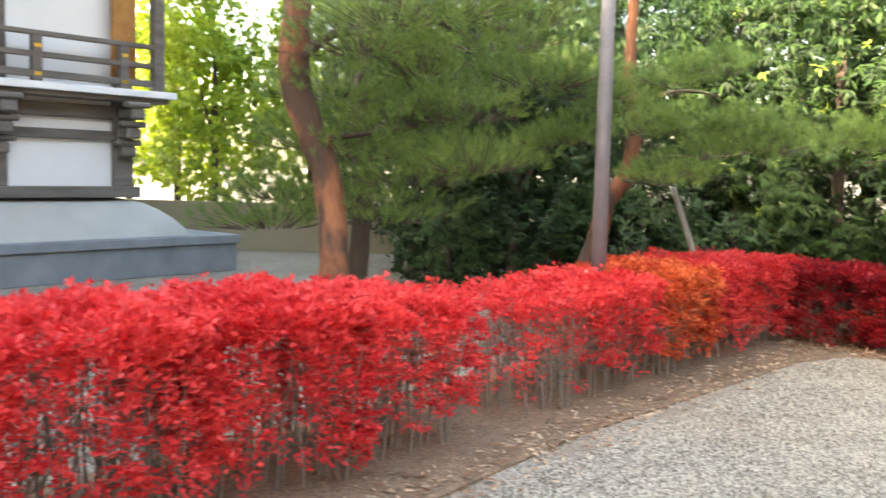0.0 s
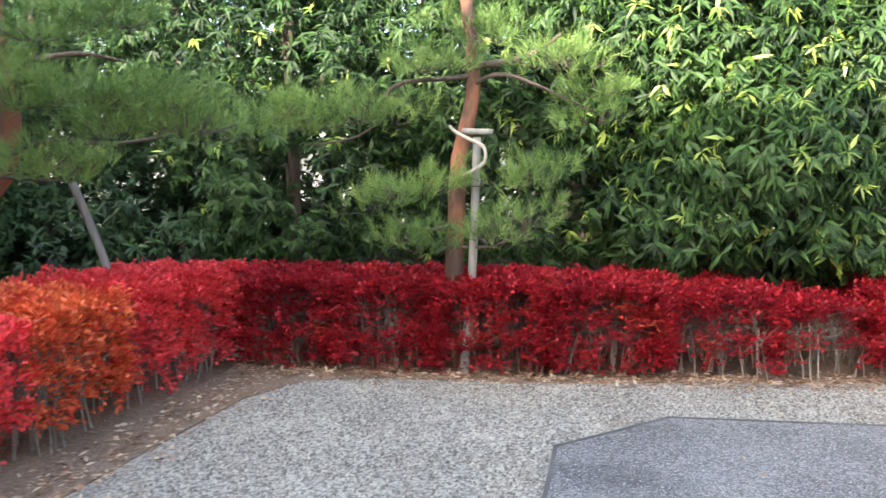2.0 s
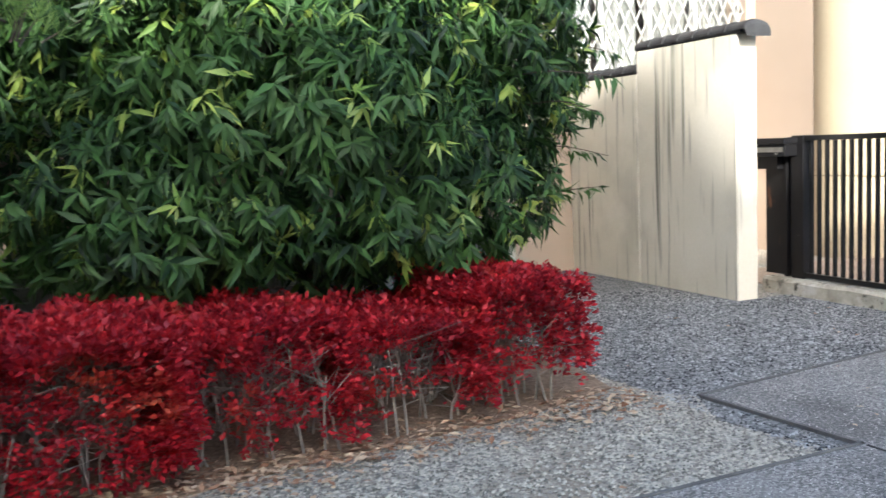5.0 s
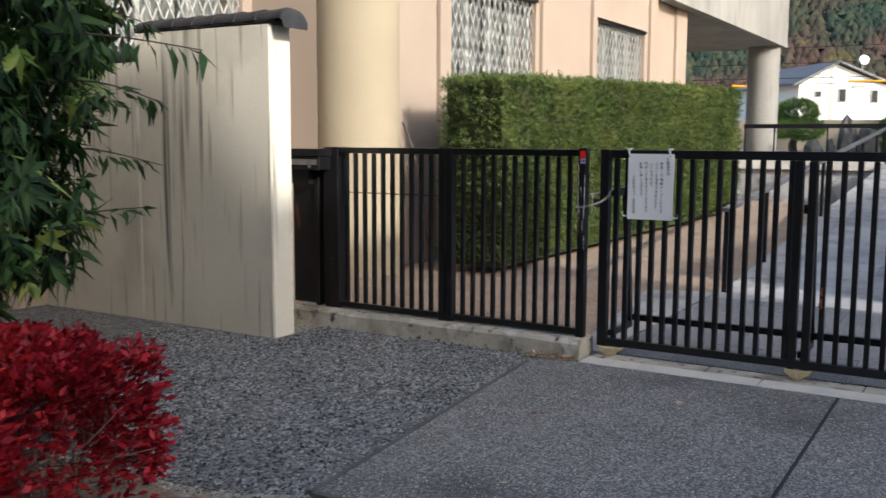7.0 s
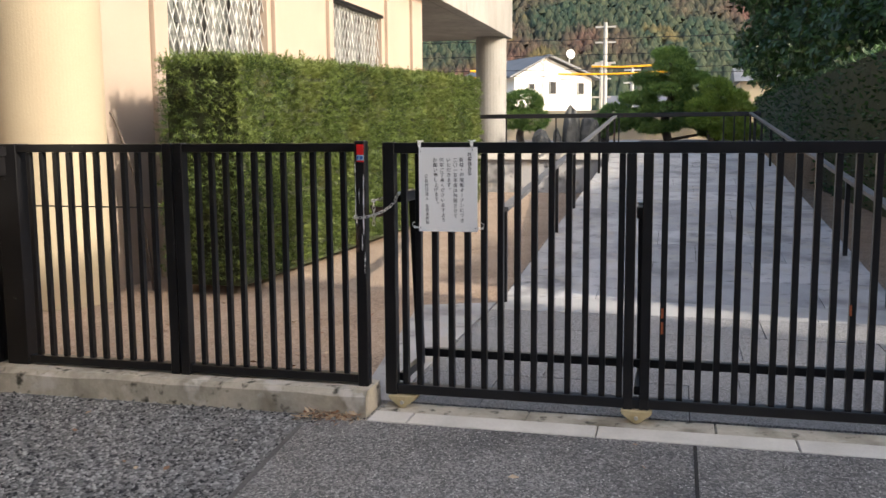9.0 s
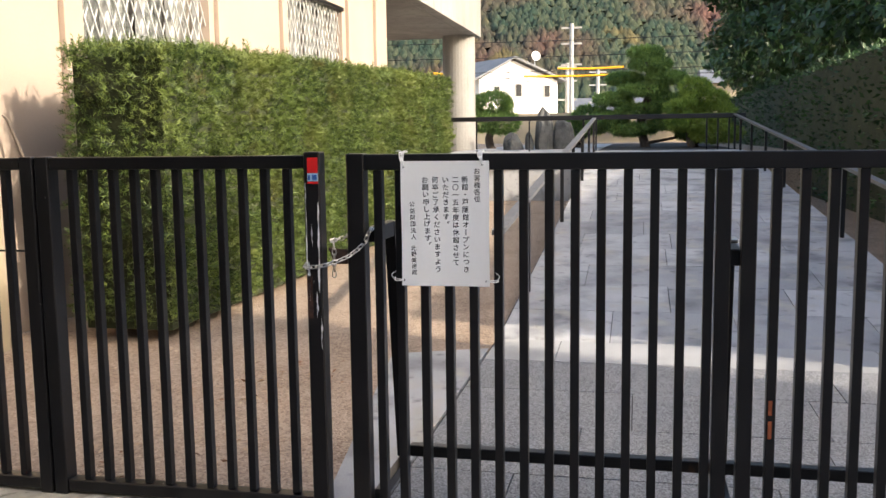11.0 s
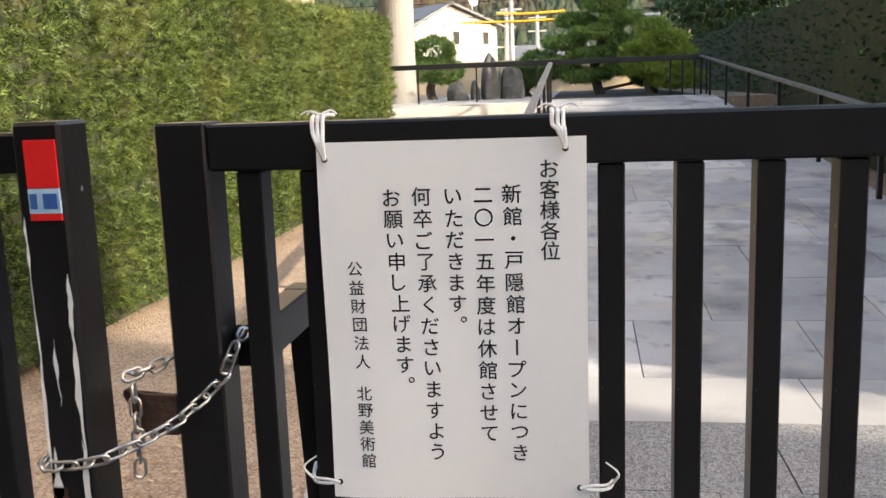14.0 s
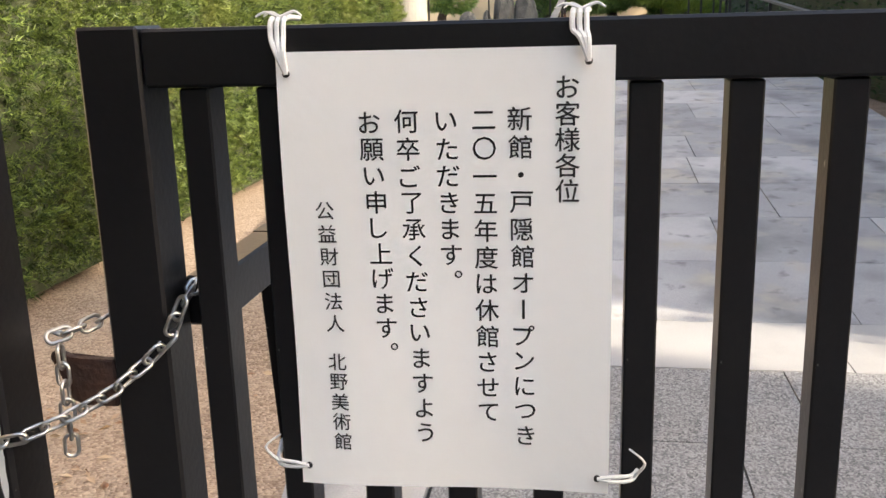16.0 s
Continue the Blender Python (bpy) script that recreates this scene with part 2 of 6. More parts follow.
M_BLOCK = material("grey_block", (0.13, 0.13, 0.125), (0.26, 0.26, 0.25), 3, 60, 0.95, 0.4, piece=0.3)
M_WHITE = material("white_plaster", (0.76, 0.77, 0.78), (0.84, 0.84, 0.84), 1.5, 50, 0.9, 0.08)
M_TIMBER = material("greyed_timber", (0.10, 0.085, 0.075), (0.21, 0.185, 0.165), 3, 40, 0.85, 0.35, stretch=(4, 0.5, 4))
M_CARVED = material("orange_lacquered_wood", (0.26, 0.10, 0.03), (0.52, 0.25, 0.07), 4, 30, 0.5, 0.4)
M_GRANITE = material("blue_grey_granite", (0.17, 0.19, 0.215), (0.30, 0.33, 0.36), 2, 120, 0.7, 0.2)
M_MOUND = material("lime_plaster_mound", (0.44, 0.43, 0.395), (0.58, 0.565, 0.52), 1.6, 50, 0.9, 0.12)
M_BRASS = material("gilt_metal", (0.55, 0.38, 0.07), (0.75, 0.55, 0.15), 9, 60, 0.35, 0.1, metal=1.0)
M_FRAME = material("white_window_frame", (0.32, 0.32, 0.31), (0.42, 0.42, 0.40), 4, 60, 0.5, 0.05)
# curtain tone lowered to put the dim room behind the glass into it
M_CURTAIN = material("dim_curtain", (0.06, 0.06, 0.058), (0.19, 0.19, 0.18), 3, 40, 0.9, 0.1, stretch=(9, 9, 0.4))
# near-black floor and panes stand in for unlit rooms
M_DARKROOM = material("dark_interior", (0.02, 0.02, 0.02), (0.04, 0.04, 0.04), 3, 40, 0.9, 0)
M_HOUSE = material("white_siding", (0.76, 0.74, 0.69), (0.83, 0.81, 0.76), 1, 30, 0.8, 0.1)
M_ROOF = material("grey_metal_roof", (0.10, 0.105, 0.115), (0.17, 0.175, 0.185), 1, 30, 0.5, 0.1)
M_YELLOW = material("yellow_line_cover", (0.72, 0.36, 0.015), (0.82, 0.46, 0.03), 1, 30, 0.5, 0)
M_UPOLE = material("utility_pole_concrete", (0.32, 0.31, 0.29), (0.44, 0.43, 0.41), 2, 30, 0.9, 0.1)
M_ROCK = material("garden_rock", (0.045, 0.046, 0.045), (0.14, 0.138, 0.13), 3, 25, 0.9, 0.8)
M_FOREST = leafy("autumn_forest", (0.016, 0.036, 0.022), (0.060, 0.068, 0.034), 0.03, 0.5, 0.9, 0.0)
overlay(M_FOREST, (0.095, 0.046, 0.034), 0.035, 0.50, 0.62, seed=4, detail=6)
overlay(M_FOREST, (0.11, 0.085, 0.030), 0.09, 0.60, 0.68, seed=9, detail=6)


def glass_material():
    m = bpy.data.materials.new("window_glass")
    m.use_nodes = True
    b = m.node_tree.nodes["Principled BSDF"]
    b.inputs["Base Color"].default_value = (0.9, 0.93, 0.93, 1)
    b.inputs["Transmission Weight"].default_value, b.inputs["Roughness"].default_value = 1.0, 0.02
    return m


M_GLASS = glass_material()


# ---- building helpers ----
def link_mesh(name, me, mat, parent=None, label=""):
    if mat:
        me.materials.append(mat)
    ob = new(name, me)
    if parent:
        ob.parent = parent
        if parent.type == "EMPTY":
            ob.matrix_parent_inverse = parent.matrix_basis.inverted()
    if label:
        ob["label"] = label
    return ob


def part(name, bm, mat, parent=None, label="", smooth=False):
    bmesh.ops.recalc_face_normals(bm, faces=bm.faces)
    me = bpy.data.meshes.new(name)
    bm.to_mesh(me)
    bm.free()
    if smooth:
        me.polygons.foreach_set("use_smooth", [True] * len(me.polygons))
    return link_mesh(name, me, mat, parent, label)


def thing(name, place, label, category, group="", kind=""):
    ob = new(name)
    ob.empty_display_size = 0.1
    ob.matrix_basis = Matrix.Translation(place)
    return tagged(ob, label, category, group, kind)


def arrays(name, verts, loops, sizes, mat, parent=None, label="", smooth=False):
    me = bpy.data.meshes.new(name)
    verts = np.ascontiguousarray(verts, dtype=np.float32)
    loops = np.ascontiguousarray(loops, dtype=np.int32).ravel()
    me.vertices.add(len(verts))
    me.vertices.foreach_set("co", verts.ravel())
    me.loops.add(len(loops))
    me.loops.foreach_set("vertex_index", loops)
    sizes = np.asarray(sizes, dtype=np.int32)
    me.polygons.add(len(sizes))
    me.polygons.foreach_set("loop_start", np.concatenate(([0], np.cumsum(sizes)[:-1])).astype(np.int32))
    if smooth:
        me.polygons.foreach_set("use_smooth", np.ones(len(sizes), dtype=bool))
    me.update(calc_edges=True)
    me.validate()
    return link_mesh(name, me, mat, parent, label)


def box(bm, x0, x1, y0, y1, z0, z1, bevel=0.0):
    r = bmesh.ops.create_cube(bm, size=1.0, matrix=Matrix.Translation(((x0 + x1) / 2, (y0 + y1) / 2, (z0 + z1) / 2)) @ Matrix.Diagonal((abs(x1 - x0), abs(y1 - y0), abs(z1 - z0), 1)))
    if bevel:
        es = list({e for v in r["verts"] for e in v.link_edges})
        bmesh.ops.bevel(bm, geom=es, offset=bevel, segments=1, affect="EDGES")
    return bm


def boxed(x0, x1, y0, y1, z0, z1, bevel=0.0):
    return box(bmesh.new(), x0, x1, y0, y1, z0, z1, bevel)


def rod(bm, a, b, r0, r1=None, seg=8):
    a, b = Vector(a), Vector(b)
    d = b - a
    m = Matrix.Translation((a + b) / 2) @ d.to_track_quat("Z", "Y").to_matrix().to_4x4()
    bmesh.ops.create_cone(bm, cap_ends=True, segments=seg, radius1=r0, radius2=r0 if r1 is None else r1, depth=d.length, matrix=m)
    return bm


def tube(bm, pts, radii, seg=10, rough=0.0):
    """A tube along points, rounder and bent, with an uneven skin."""
    pts = [Vector(p) for p in pts]
    # smooth the line
    fine, fr = [], []
    for i in range(len(pts) - 1):
        p0, p1, p2, p3 = pts[max(i - 1, 0)], pts[i], pts[i + 1], pts[min(i + 2, len(pts) - 1)]
        for k in range(4):
            s = k / 4
            fine.append(0.5 * ((2 * p1) + (p2 - p0) * s + (2 * p0 - 5 * p1 + 4 * p2 - p3) * s * s + (3 * p1 - p0 - 3 * p2 + p3) * s ** 3))
            fr.append(radii[i] * (1 - s) + radii[i + 1] * s)
    fine.append(pts[-1])
    fr.append(radii[-1])
    rings = []
    for i, (p, r) in enumerate(zip(fine, fr)):
        d = (fine[min(i + 1, len(fine) - 1)] - fine[max(i - 1, 0)]).normalized()
        u = d.orthogonal().normalized() if i == 0 else (u - d * u.dot(d)).normalized()
        w = d.cross(u)
        ring = []
        for k in range(seg):
            a = 2 * math.pi * k / seg
            q = r * (1 + rough * noise.noise((p + u * math.cos(a) * r) * 9))
            ring.append(bm.verts.new(p + (u * math.cos(a) + w * math.sin(a)) * q))
        rings.append(ring)
    for a, b in zip(rings, rings[1:]):
        for k in range(seg):
            bm.faces.new((a[k], a[(k + 1) % seg], b[(k + 1) % seg], b[k]))
    bm.faces.new(rings[0][::-1])
    bm.faces.new(rings[-1])
    return bm


def prism(bm, outline, z0, z1):
    lo = [bm.verts.new((x, y, z0)) for x, y in outline]
    hi = [bm.verts.new((x, y, z1)) for x, y in outline]
    n = len(outline)
    bm.faces.new(lo[::-1])
    bm.faces.new(hi)
    for k in range(n):
        bm.faces.new((lo[k], lo[(k + 1) % n], hi[(k + 1) % n], hi[k]))
    return bm


# ---- foliage helpers ----
def unit(a):
    return a / np.maximum(np.linalg.norm(a, axis=-1, keepdims=True), 1e-9)


LANCE = (np.array([(0, 0, 0), (0.4, 0.5, 0.05), (0.4, -0.5, 0.05), (0.45, 0, 0), (1, 0, -0.16)]), [(0, 3, 1), (1, 3, 4), (0, 2, 3), (2, 4, 3)])
OVAL = (np.array([(0, 0, 0), (0.5, 0.5, 0.06), (1, 0, 0), (0.5, -0.5, 0.06)]), [(0, 1, 2), (0, 2, 3)])
NEEDLE = (np.array([(0, 0.5, 0), (0, -0.5, 0), (1, 0, 0)]), [(0, 1, 2)])
SPRAY = (np.array([(0, 0, 0), (0.45, 0.5, 0.08), (0.55, 0.1, 0), (1, 0, -0.05), (0.5, -0.45, 0.06)]), [(0, 2, 1), (0, 4, 2), (2, 4, 3)])

FEATHER = (np.array([(0, 0.04, 0), (0, -0.04, 0), (1, 0, -0.04), (0.15, 0, 0), (0.3, 0, 0), (0.52, 0.5, 0.05), (0.3, 0, 0.0), (0.42, 0, 0), (0.66, -0.46, 0.05), (0.52, 0, 0), (0.63, 0, 0), (0.84, 0.36, 0.03), (0.1, 0, 0), (0.24, 0, 0), (0.42, -0.5, 0.06)]),
           [(0, 1, 2), (3, 4, 5), (6, 7, 8), (9, 10, 11), (12, 13, 14)])


def leaves(name, places, ways, normals, length, width, shape, mat, parent=None, label=""):
    tv, tf = shape
    d = unit(ways)
    s = unit(np.cross(normals, d))
    n = np.cross(d, s)
    length, width = np.asarray(length).reshape(-1, 1, 1), np.asarray(width).reshape(-1, 1, 1)
    v = places[:, None] + d[:, None] * tv[None, :, 0:1] * length + s[:, None] * tv[None, :, 1:2] * width + n[:, None] * tv[None, :, 2:3] * length
    k = len(places)
    f = (np.arange(k)[:, None, None] * len(tv) + np.array(tf)[None]).reshape(-1, 3)
    ob = arrays(name, v.reshape(-1, 3), f, np.full(len(f), 3), mat, parent, label)
    ob["kind"] = "stuff"
    return ob


def in_blobs(p, blobs, scale=1.0):
    hit = np.zeros(len(p), dtype=bool)
    for c, r in blobs:
        hit |= (((p - np.array(c)) / (np.array(r) * scale)) ** 2).sum(1) < 1
    return hit


def lumpy(p, size, seed=0.0):
    """Smooth noise for many points, by a sum of waves."""
    q = p / size + seed
    return (np.sin(q[:, 0] * 2.1 + 1.3 * np.sin(q[:, 1] * 1.7)) + np.sin(q[:, 1] * 2.3 + 1.1 * np.sin(q[:, 2] * 1.9)) + np.sin(q[:, 2] * 2.7 + 1.2 * np.sin(q[:, 0] * 1.5))) / 3


def on_blobs(blobs, n, inner=0.55):
    """Points near the outer skin of a crown of blobs, with their outward ways."""
    area = np.array([r[0] * r[1] + r[1] * r[2] + r[0] * r[2] for _, r in blobs])
    which = rng.choice(len(blobs), n * 2, p=area / area.sum())
    u = unit(rng.normal(size=(n * 2, 3)))
    c = np.array([blobs[i][0] for i in which], dtype=float)
    r = np.array([blobs[i][1] for i in which], dtype=float)
    shell = rng.uniform(inner, 1.0, (n * 2, 1)) ** 0.6
    p = c + u * r * shell * (1 + 0.10 * lumpy(c + u * r, 0.35)[:, None])
    keep = ~in_blobs(p, blobs, 0.72)
    keep |= rng.random(n * 2) < 0.4
    p, u = p[keep][:n], unit(u / r)[keep][:n]
    return p, u


def whorls(name, blobs, n, mat, parent, size=0.14, count=9, droop=0.5, label="", floor=0.3, shape=LANCE, slim=0.22):
    p, u = on_blobs(blobs, n)
    ok = (p[:, 2] > floor) & (lumpy(p, 0.45, 3.0) > -0.62)
    p, u = p[ok], u[ok]
    k = len(p)
    axis = unit(u + rng.normal(scale=0.35, size=(k, 3)) + np.array([0, 0, 0.15]))
    axis = np.repeat(axis, count, 0)
    rad = rng.normal(size=(k * count, 3))
    rad = unit(rad - axis * (rad * axis).sum(1, keepdims=True))
    lift = rng.uniform(0.1, 0.75, (k * count, 1))
    d = unit(rad + axis * lift - np.array([0, 0, droop]) * rng.uniform(0.5, 1.4, (k * count, 1)))
    ln = size * rng.uniform(0.6, 1.25, k * count)
    base = np.repeat(p, count, 0) + axis * rng.uniform(-0.3, 0.3, (k * count, 1)) * size
    return leaves(name, base, d, unit(axis + np.array([0, 0, 0.6])), ln, ln * slim * rng.uniform(0.8, 1.2, k * count), shape, mat, parent, label)


def sticks(name, a, b, r0, r1, mat, parent=None, label="", seg=4):
    """Many thin tapered sticks in one mesh."""
    a, b = np.asarray(a, float), np.asarray(b, float)
    d = unit(b - a)
    s = unit(np.cross(d, np.array([0.31, 0.87, 0.21])))
    w = np.cross(d, s)
    ang = np.arange(seg) * 2 * np.pi / seg
    ring = s[:, None] * np.cos(ang)[None, :, None] + w[:, None] * np.sin(ang)[None, :, None]
    r0, r1 = np.broadcast_to(r0, len(a))[:, None, None], np.broadcast_to(r1, len(a))[:, None, None]
    v = np.concatenate((a[:, None] + ring * r0, b[:, None] + ring * r1), 1)
    f = [(k, (k + 1) % seg, seg + (k + 1) % seg, seg + k) for k in range(seg)]
    loops = (np.arange(len(a))[:, None, None] * 2 * seg + np.array(f)[None]).reshape(-1, 4)
    ob = arrays(name, v.reshape(-1, 3), loops, np.full(len(loops), 4), mat, parent, label, True)
    ob["kind"] = "stuff"
    return ob


# ---- ground ----
def ground_sheet():
    bm = bmesh.new()
    s = 1500
    bm.faces.new([bm.verts.new(c) for c in ((-s, -s, 0), (s, -s, 0), (s, s, 0), (-s, s, 0))])
    tagged(part("ground", bm, M_GRAVEL), "light grey gravel forecourt and open ground", "ground", kind="structure")


ground_sheet()
PAD = [(-0.58, 7.55), (-0.58, -8.0), (5.66, -8.0), (5.66, 9.52), (5.5, 9.62), (2.95, 9.37), (3.02, 8.33), (0.1, 8.3)]
pad = tagged(part("road", prism(bmesh.new(), PAD, -0.05, 0.018), M_ASPHALT), "worn dark asphalt drive with pale aggregate showing", "asphalt drive", kind="structure")


def pad_edges():
    line = [PAD[1], PAD[0], PAD[7], PAD[6], PAD[5], PAD[4]]
    for (x0, y0), (x1, y1) in zip(line, line[1:]):
        d = Vector((x1 - x0, y1 - y0, 0))
        n = Vector((-d.y, d.x, 0)).normalized() * 0.011
        e = d.normalized() * 0.012
        bm = bmesh.new()
        prism(bm, [(x0 - n.x - e.x, y0 - n.y - e.y), (x0 + n.x - e.x, y0 + n.y - e.y), (x1 + n.x + e.x, y1 + n.y + e.y), (x1 - n.x + e.x, y1 - n.y + e.y)][::-1], -0.04, 0.024)
        part("edging", bm, M_EDGE, pad, "dark concrete edging strip")
    part("joint", boxed(3.014, 5.64, 7.712, 7.728, 0.0, 0.0215), M_JOINT, pad, "dark expansion joint")
    part("joint", boxed(3.014, 3.03, 7.73, 8.30, 0.0, 0.0213), M_JOINT, pad, "dark expansion joint")


M_EDGE = material("dark_edging", (0.06, 0.06, 0.06), (0.15, 0.145, 0.135), 3, 60, 0.9, 0.3)
M_JOINT = material("joint_filler", (0.018, 0.018, 0.018), (0.035, 0.034, 0.032), 4, 60, 0.9, 0.2)
pad_edges()


def soil_bed(name, outline, mat, label):
    """A low uneven bed of soil with sloping edges."""
    bm = bmesh.new()
    prism(bm, outline, -0.03, 0.012)
    tagged(part(name, bm, mat), label, "soil bed", kind="structure")


soil_bed("ground_bed", [(-4.5, -4.0), (-2.85, -4.0), (-2.95, 0.0), (-2.9, 3.0), (-3.02, 5.0), (-2.92, 7.0), (-2.85, 8.4), (-2.6, 9.0), (-2.0, 9.2), (-1.0, 9.16), (0.0, 9.35), (0.8, 9.5), (2.0, 9.6), (2.65, 9.8), (2.75, 10.3), (2.6, 11.1), (-4.5, 11.1)], M_SOIL, "bare brown soil bed under the red hedge")
soil_bed("ground_courtyard", [(6.02, 9.62), (9.0, 9.30), (30, 9.30), (30, 12.9), (6.02, 12.9)], M_SAND, "pinkish sandy earth beside the paved ramp")
soil_bed("ground_verge", [(6.02, -6), (40, -6), (40, 6.03), (9.31, 6.03), (9.31, 5.61), (6.02, 5.61)], M_SOIL, "brown earth verge beside the ramp")

tagged(part("ground_gate", prism(bmesh.new(), [(2.96, 9.40), (2.75, 9.0), (2.9, 8.36), (3.02, 8.36), (2.99, 9.36), (5.5, 9.64), (5.74, 9.5), (5.74, 11.54), (5.19, 11.54), (5.19, 14.2), (3.3, 14.2), (2.9, 11.6), (2.72, 10.4), (2.8, 9.7)][::-1], -0.03, 0.005), M_GRAVEL2), "darker blue-grey gravel beside the gate", "gravel", kind="structure")

# ---- walls round the place ----


def south_wall():
    """Unseen gabled wall, added to close the forecourt and shade it from low sun."""
    bm = prism(bmesh.new(), [(-45, 0), (2.8, 0), (2.8, 10.3), (-1.95, 10.3), (-2.05, 10.85), (-2.4, 12.1), (-3.1, 12.5), (-4.3, 10.6), (-7.2, 10.6), (-7.7, 11.2), (-45, 11.2)], 7.0, 7.4)
    for v in bm.verts:
        v.co = Vector((v.co.x, -v.co.z, v.co.y))
    bmesh.ops.recalc_face_normals(bm, faces=bm.faces)
    tagged(part("wall_south_shade", bm, M_COLUMN), "plain cream wall added unseen to close and shade the forecourt", "wall", kind="structure")


south_wall()


def boundary_wall():
    w = thing("wall_north", (5.3, 12.7, 0), "cream plastered boundary wall streaked with dark rain stains", "boundary wall", kind="structure")
    bm = bmesh.new()
    box(bm, 5.2, 5.43, 11.55, 12.95, -0.05, 2.30, 0.012)
    part("tall_section", bm, M_PLASTER, w)
    part("low_section", boxed(5.2, 5.43, 12.953, 14.2, -0.05, 2.08, 0.012), M_PLASTER, w)

    def coping(y0, y1, z, end):
        bm = bmesh.new()
        box(bm, 5.195, 5.435, y0 + 0.02, y1, z - 0.018, z + 0.006, 0.004)
        part("coping_bed", bm, M_TILE, w)
        n = max(2, round((y1 - y0) / 0.21))
        for k in range(n):
            ya, yb = y0 + (y1 - y0) * k / n, y0 + (y1 - y0) * (k + 1) / n
            bm = bmesh.new()
            lo, hi = [], []
            for q in range(13):
                a = math.pi * q / 12
                lo.append((5.315 - 0.135 * math.cos(a), ya - 0.012, z + 0.004 + 0.088 * math.sin(a)))
                hi.append((5.315 - 0.120 * math.cos(a), yb + 0.004, z + 0.002 + 0.074 * math.sin(a)))
            L, H = [bm.verts.new(c) for c in lo], [bm.verts.new(c) for c in hi]
            for q in range(12):
                bm.faces.new((L[q], L[q + 1], H[q + 1], H[q]))
            bm.faces.new(L)
            bm.faces.new(H[::-1])
            part("coping_tile", bm, M_TILE, w, "black half-round ridge tile")
        if end:
            # a half-round tile that curls down over the wall's end
            bm = bmesh.new()
            rows = []
            for py, up, w2, hh in ((y0 + 0.05, 0.004, 0.138, 0.082), (y0 - 0.02, 0.004, 0.142, 0.086), (y0 - 0.05, -0.002, 0.142, 0.080), (y0 - 0.064, -0.02, 0.138, 0.066), (y0 - 0.068, -0.06, 0.13, 0.04)):
                rows.append([bm.verts.new((5.315 - w2 * math.cos(math.pi * q / 12), py, z + up + hh * math.sin(math.pi * q / 12))) for q in range(13)])
            for r0, r1 in zip(rows, rows[1:]):
                for q in range(12):
                    bm.faces.new((r1[q], r1[q + 1], r0[q + 1], r0[q]))
            bm.faces.new(rows[-1])
            bm.faces.new(rows[0][::-1])
            part("end_tile", bm, M_TILE, w)

    coping(11.47, 12.96, 2.32, True)
    coping(12.97, 14.2, 2.10, False)


boundary_wall()


def block_wall():
    w = thing("wall_back", (-2, 12.3, 0), "low grey concrete block wall behind the trees", "block wall", kind="structure")
    part("mortar", boxed(-9, 3.6, 12.63, 12.72, -0.05, 0.79), M_CONC, w)
    me = None
    for row in range(4):
        off = 0.2 if row % 2 else 0.0
        for k in range(36):
            x = -9 + off + k * 0.4
            if x + 0.39 > 3.6:
                continue
            if me is None:
                bm = boxed(0, 0.39, 0, 0.12, 0, 0.19, 0.006)
                ob = part("block", bm, M_BLOCK, w)
                me = ob.data
            else:
                ob = new("block", me)
                ob.parent = w
                ob.matrix_parent_inverse = w.matrix_basis.inverted()
            ob.location = (x, 12.60, row * 0.2 + 0.004)


# ---- museum building behind the gate ----
FY = 12.95


def window_unit(b, x0, x1, z0, z1, y, divisions, lattice=True):
    w = part("window", boxed(x0, x1, y + 0.20, y + 0.22, z0, z1), M_GLASS, b, "pale window behind a white diamond grille")
    w.visible_shadow = False
    part("curtain", curtain(x0, x1, y + 0.32, z0, z1), M_CURTAIN, w, "pleated curtain darkened for the dim room")
    bm = bmesh.new()
    for k in range(divisions + 1):
        x = x0 + (x1 - x0) * k / divisions
        box(bm, x - 0.03, x + 0.03, y + 0.12, y + 0.19, z0, z1)
    box(bm, x0, x1, y + 0.118, y + 0.192, z1 - 0.06, z1)
    box(bm, x0, x1, y + 0.118, y + 0.192, z0, z0 + 0.06)
    part("window_frame", bm, M_FRAME, w)
    part("head_trim", boxed(x0 - 0.05, x1 + 0.05, y - 0.02, y + 0.1, z1 - 0.005, z1 + 0.05), M_BLACK, w, "dark metal head strip")
    a, c = [], []
    step, h = 0.15, z1 - z0
    slope = 0.5
    for k in range(int((x1 - x0 + h * slope) / step) + 1):
        for sgn in (1, -1):
            xs = x0 - (h * slope if sgn > 0 else 0) + k * step
            p, q = [xs, z0], [xs + sgn * h * slope, z1]
            t0, t1 = 0.0, 1.0
            dx = q[0] - p[0]
            for lim, side in ((x0, 1), (x1, -1)):
                f = (lim - p[0]) / dx
                inside0 = (p[0] - lim) * side >= 0
                inside1 = (q[0] - lim) * side >= 0
                if not inside0 and not inside1:
                    t0 = 2
                elif not inside0:
                    t0 = max(t0, f)
                elif not inside1:
                    t1 = min(t1, f)
            if t1 - t0 > 0.02:
                a.append((p[0] + dx * t0, y + 0.06 + 0.012 * sgn, z0 + h * t0))
                c.append((p[0] + dx * t1, y + 0.06 + 0.012 * sgn, z0 + h * t1))
    sticks("grille", np.array(a), np.array(c), 0.011, 0.011, M_FRAME, w, "white diamond security grille")


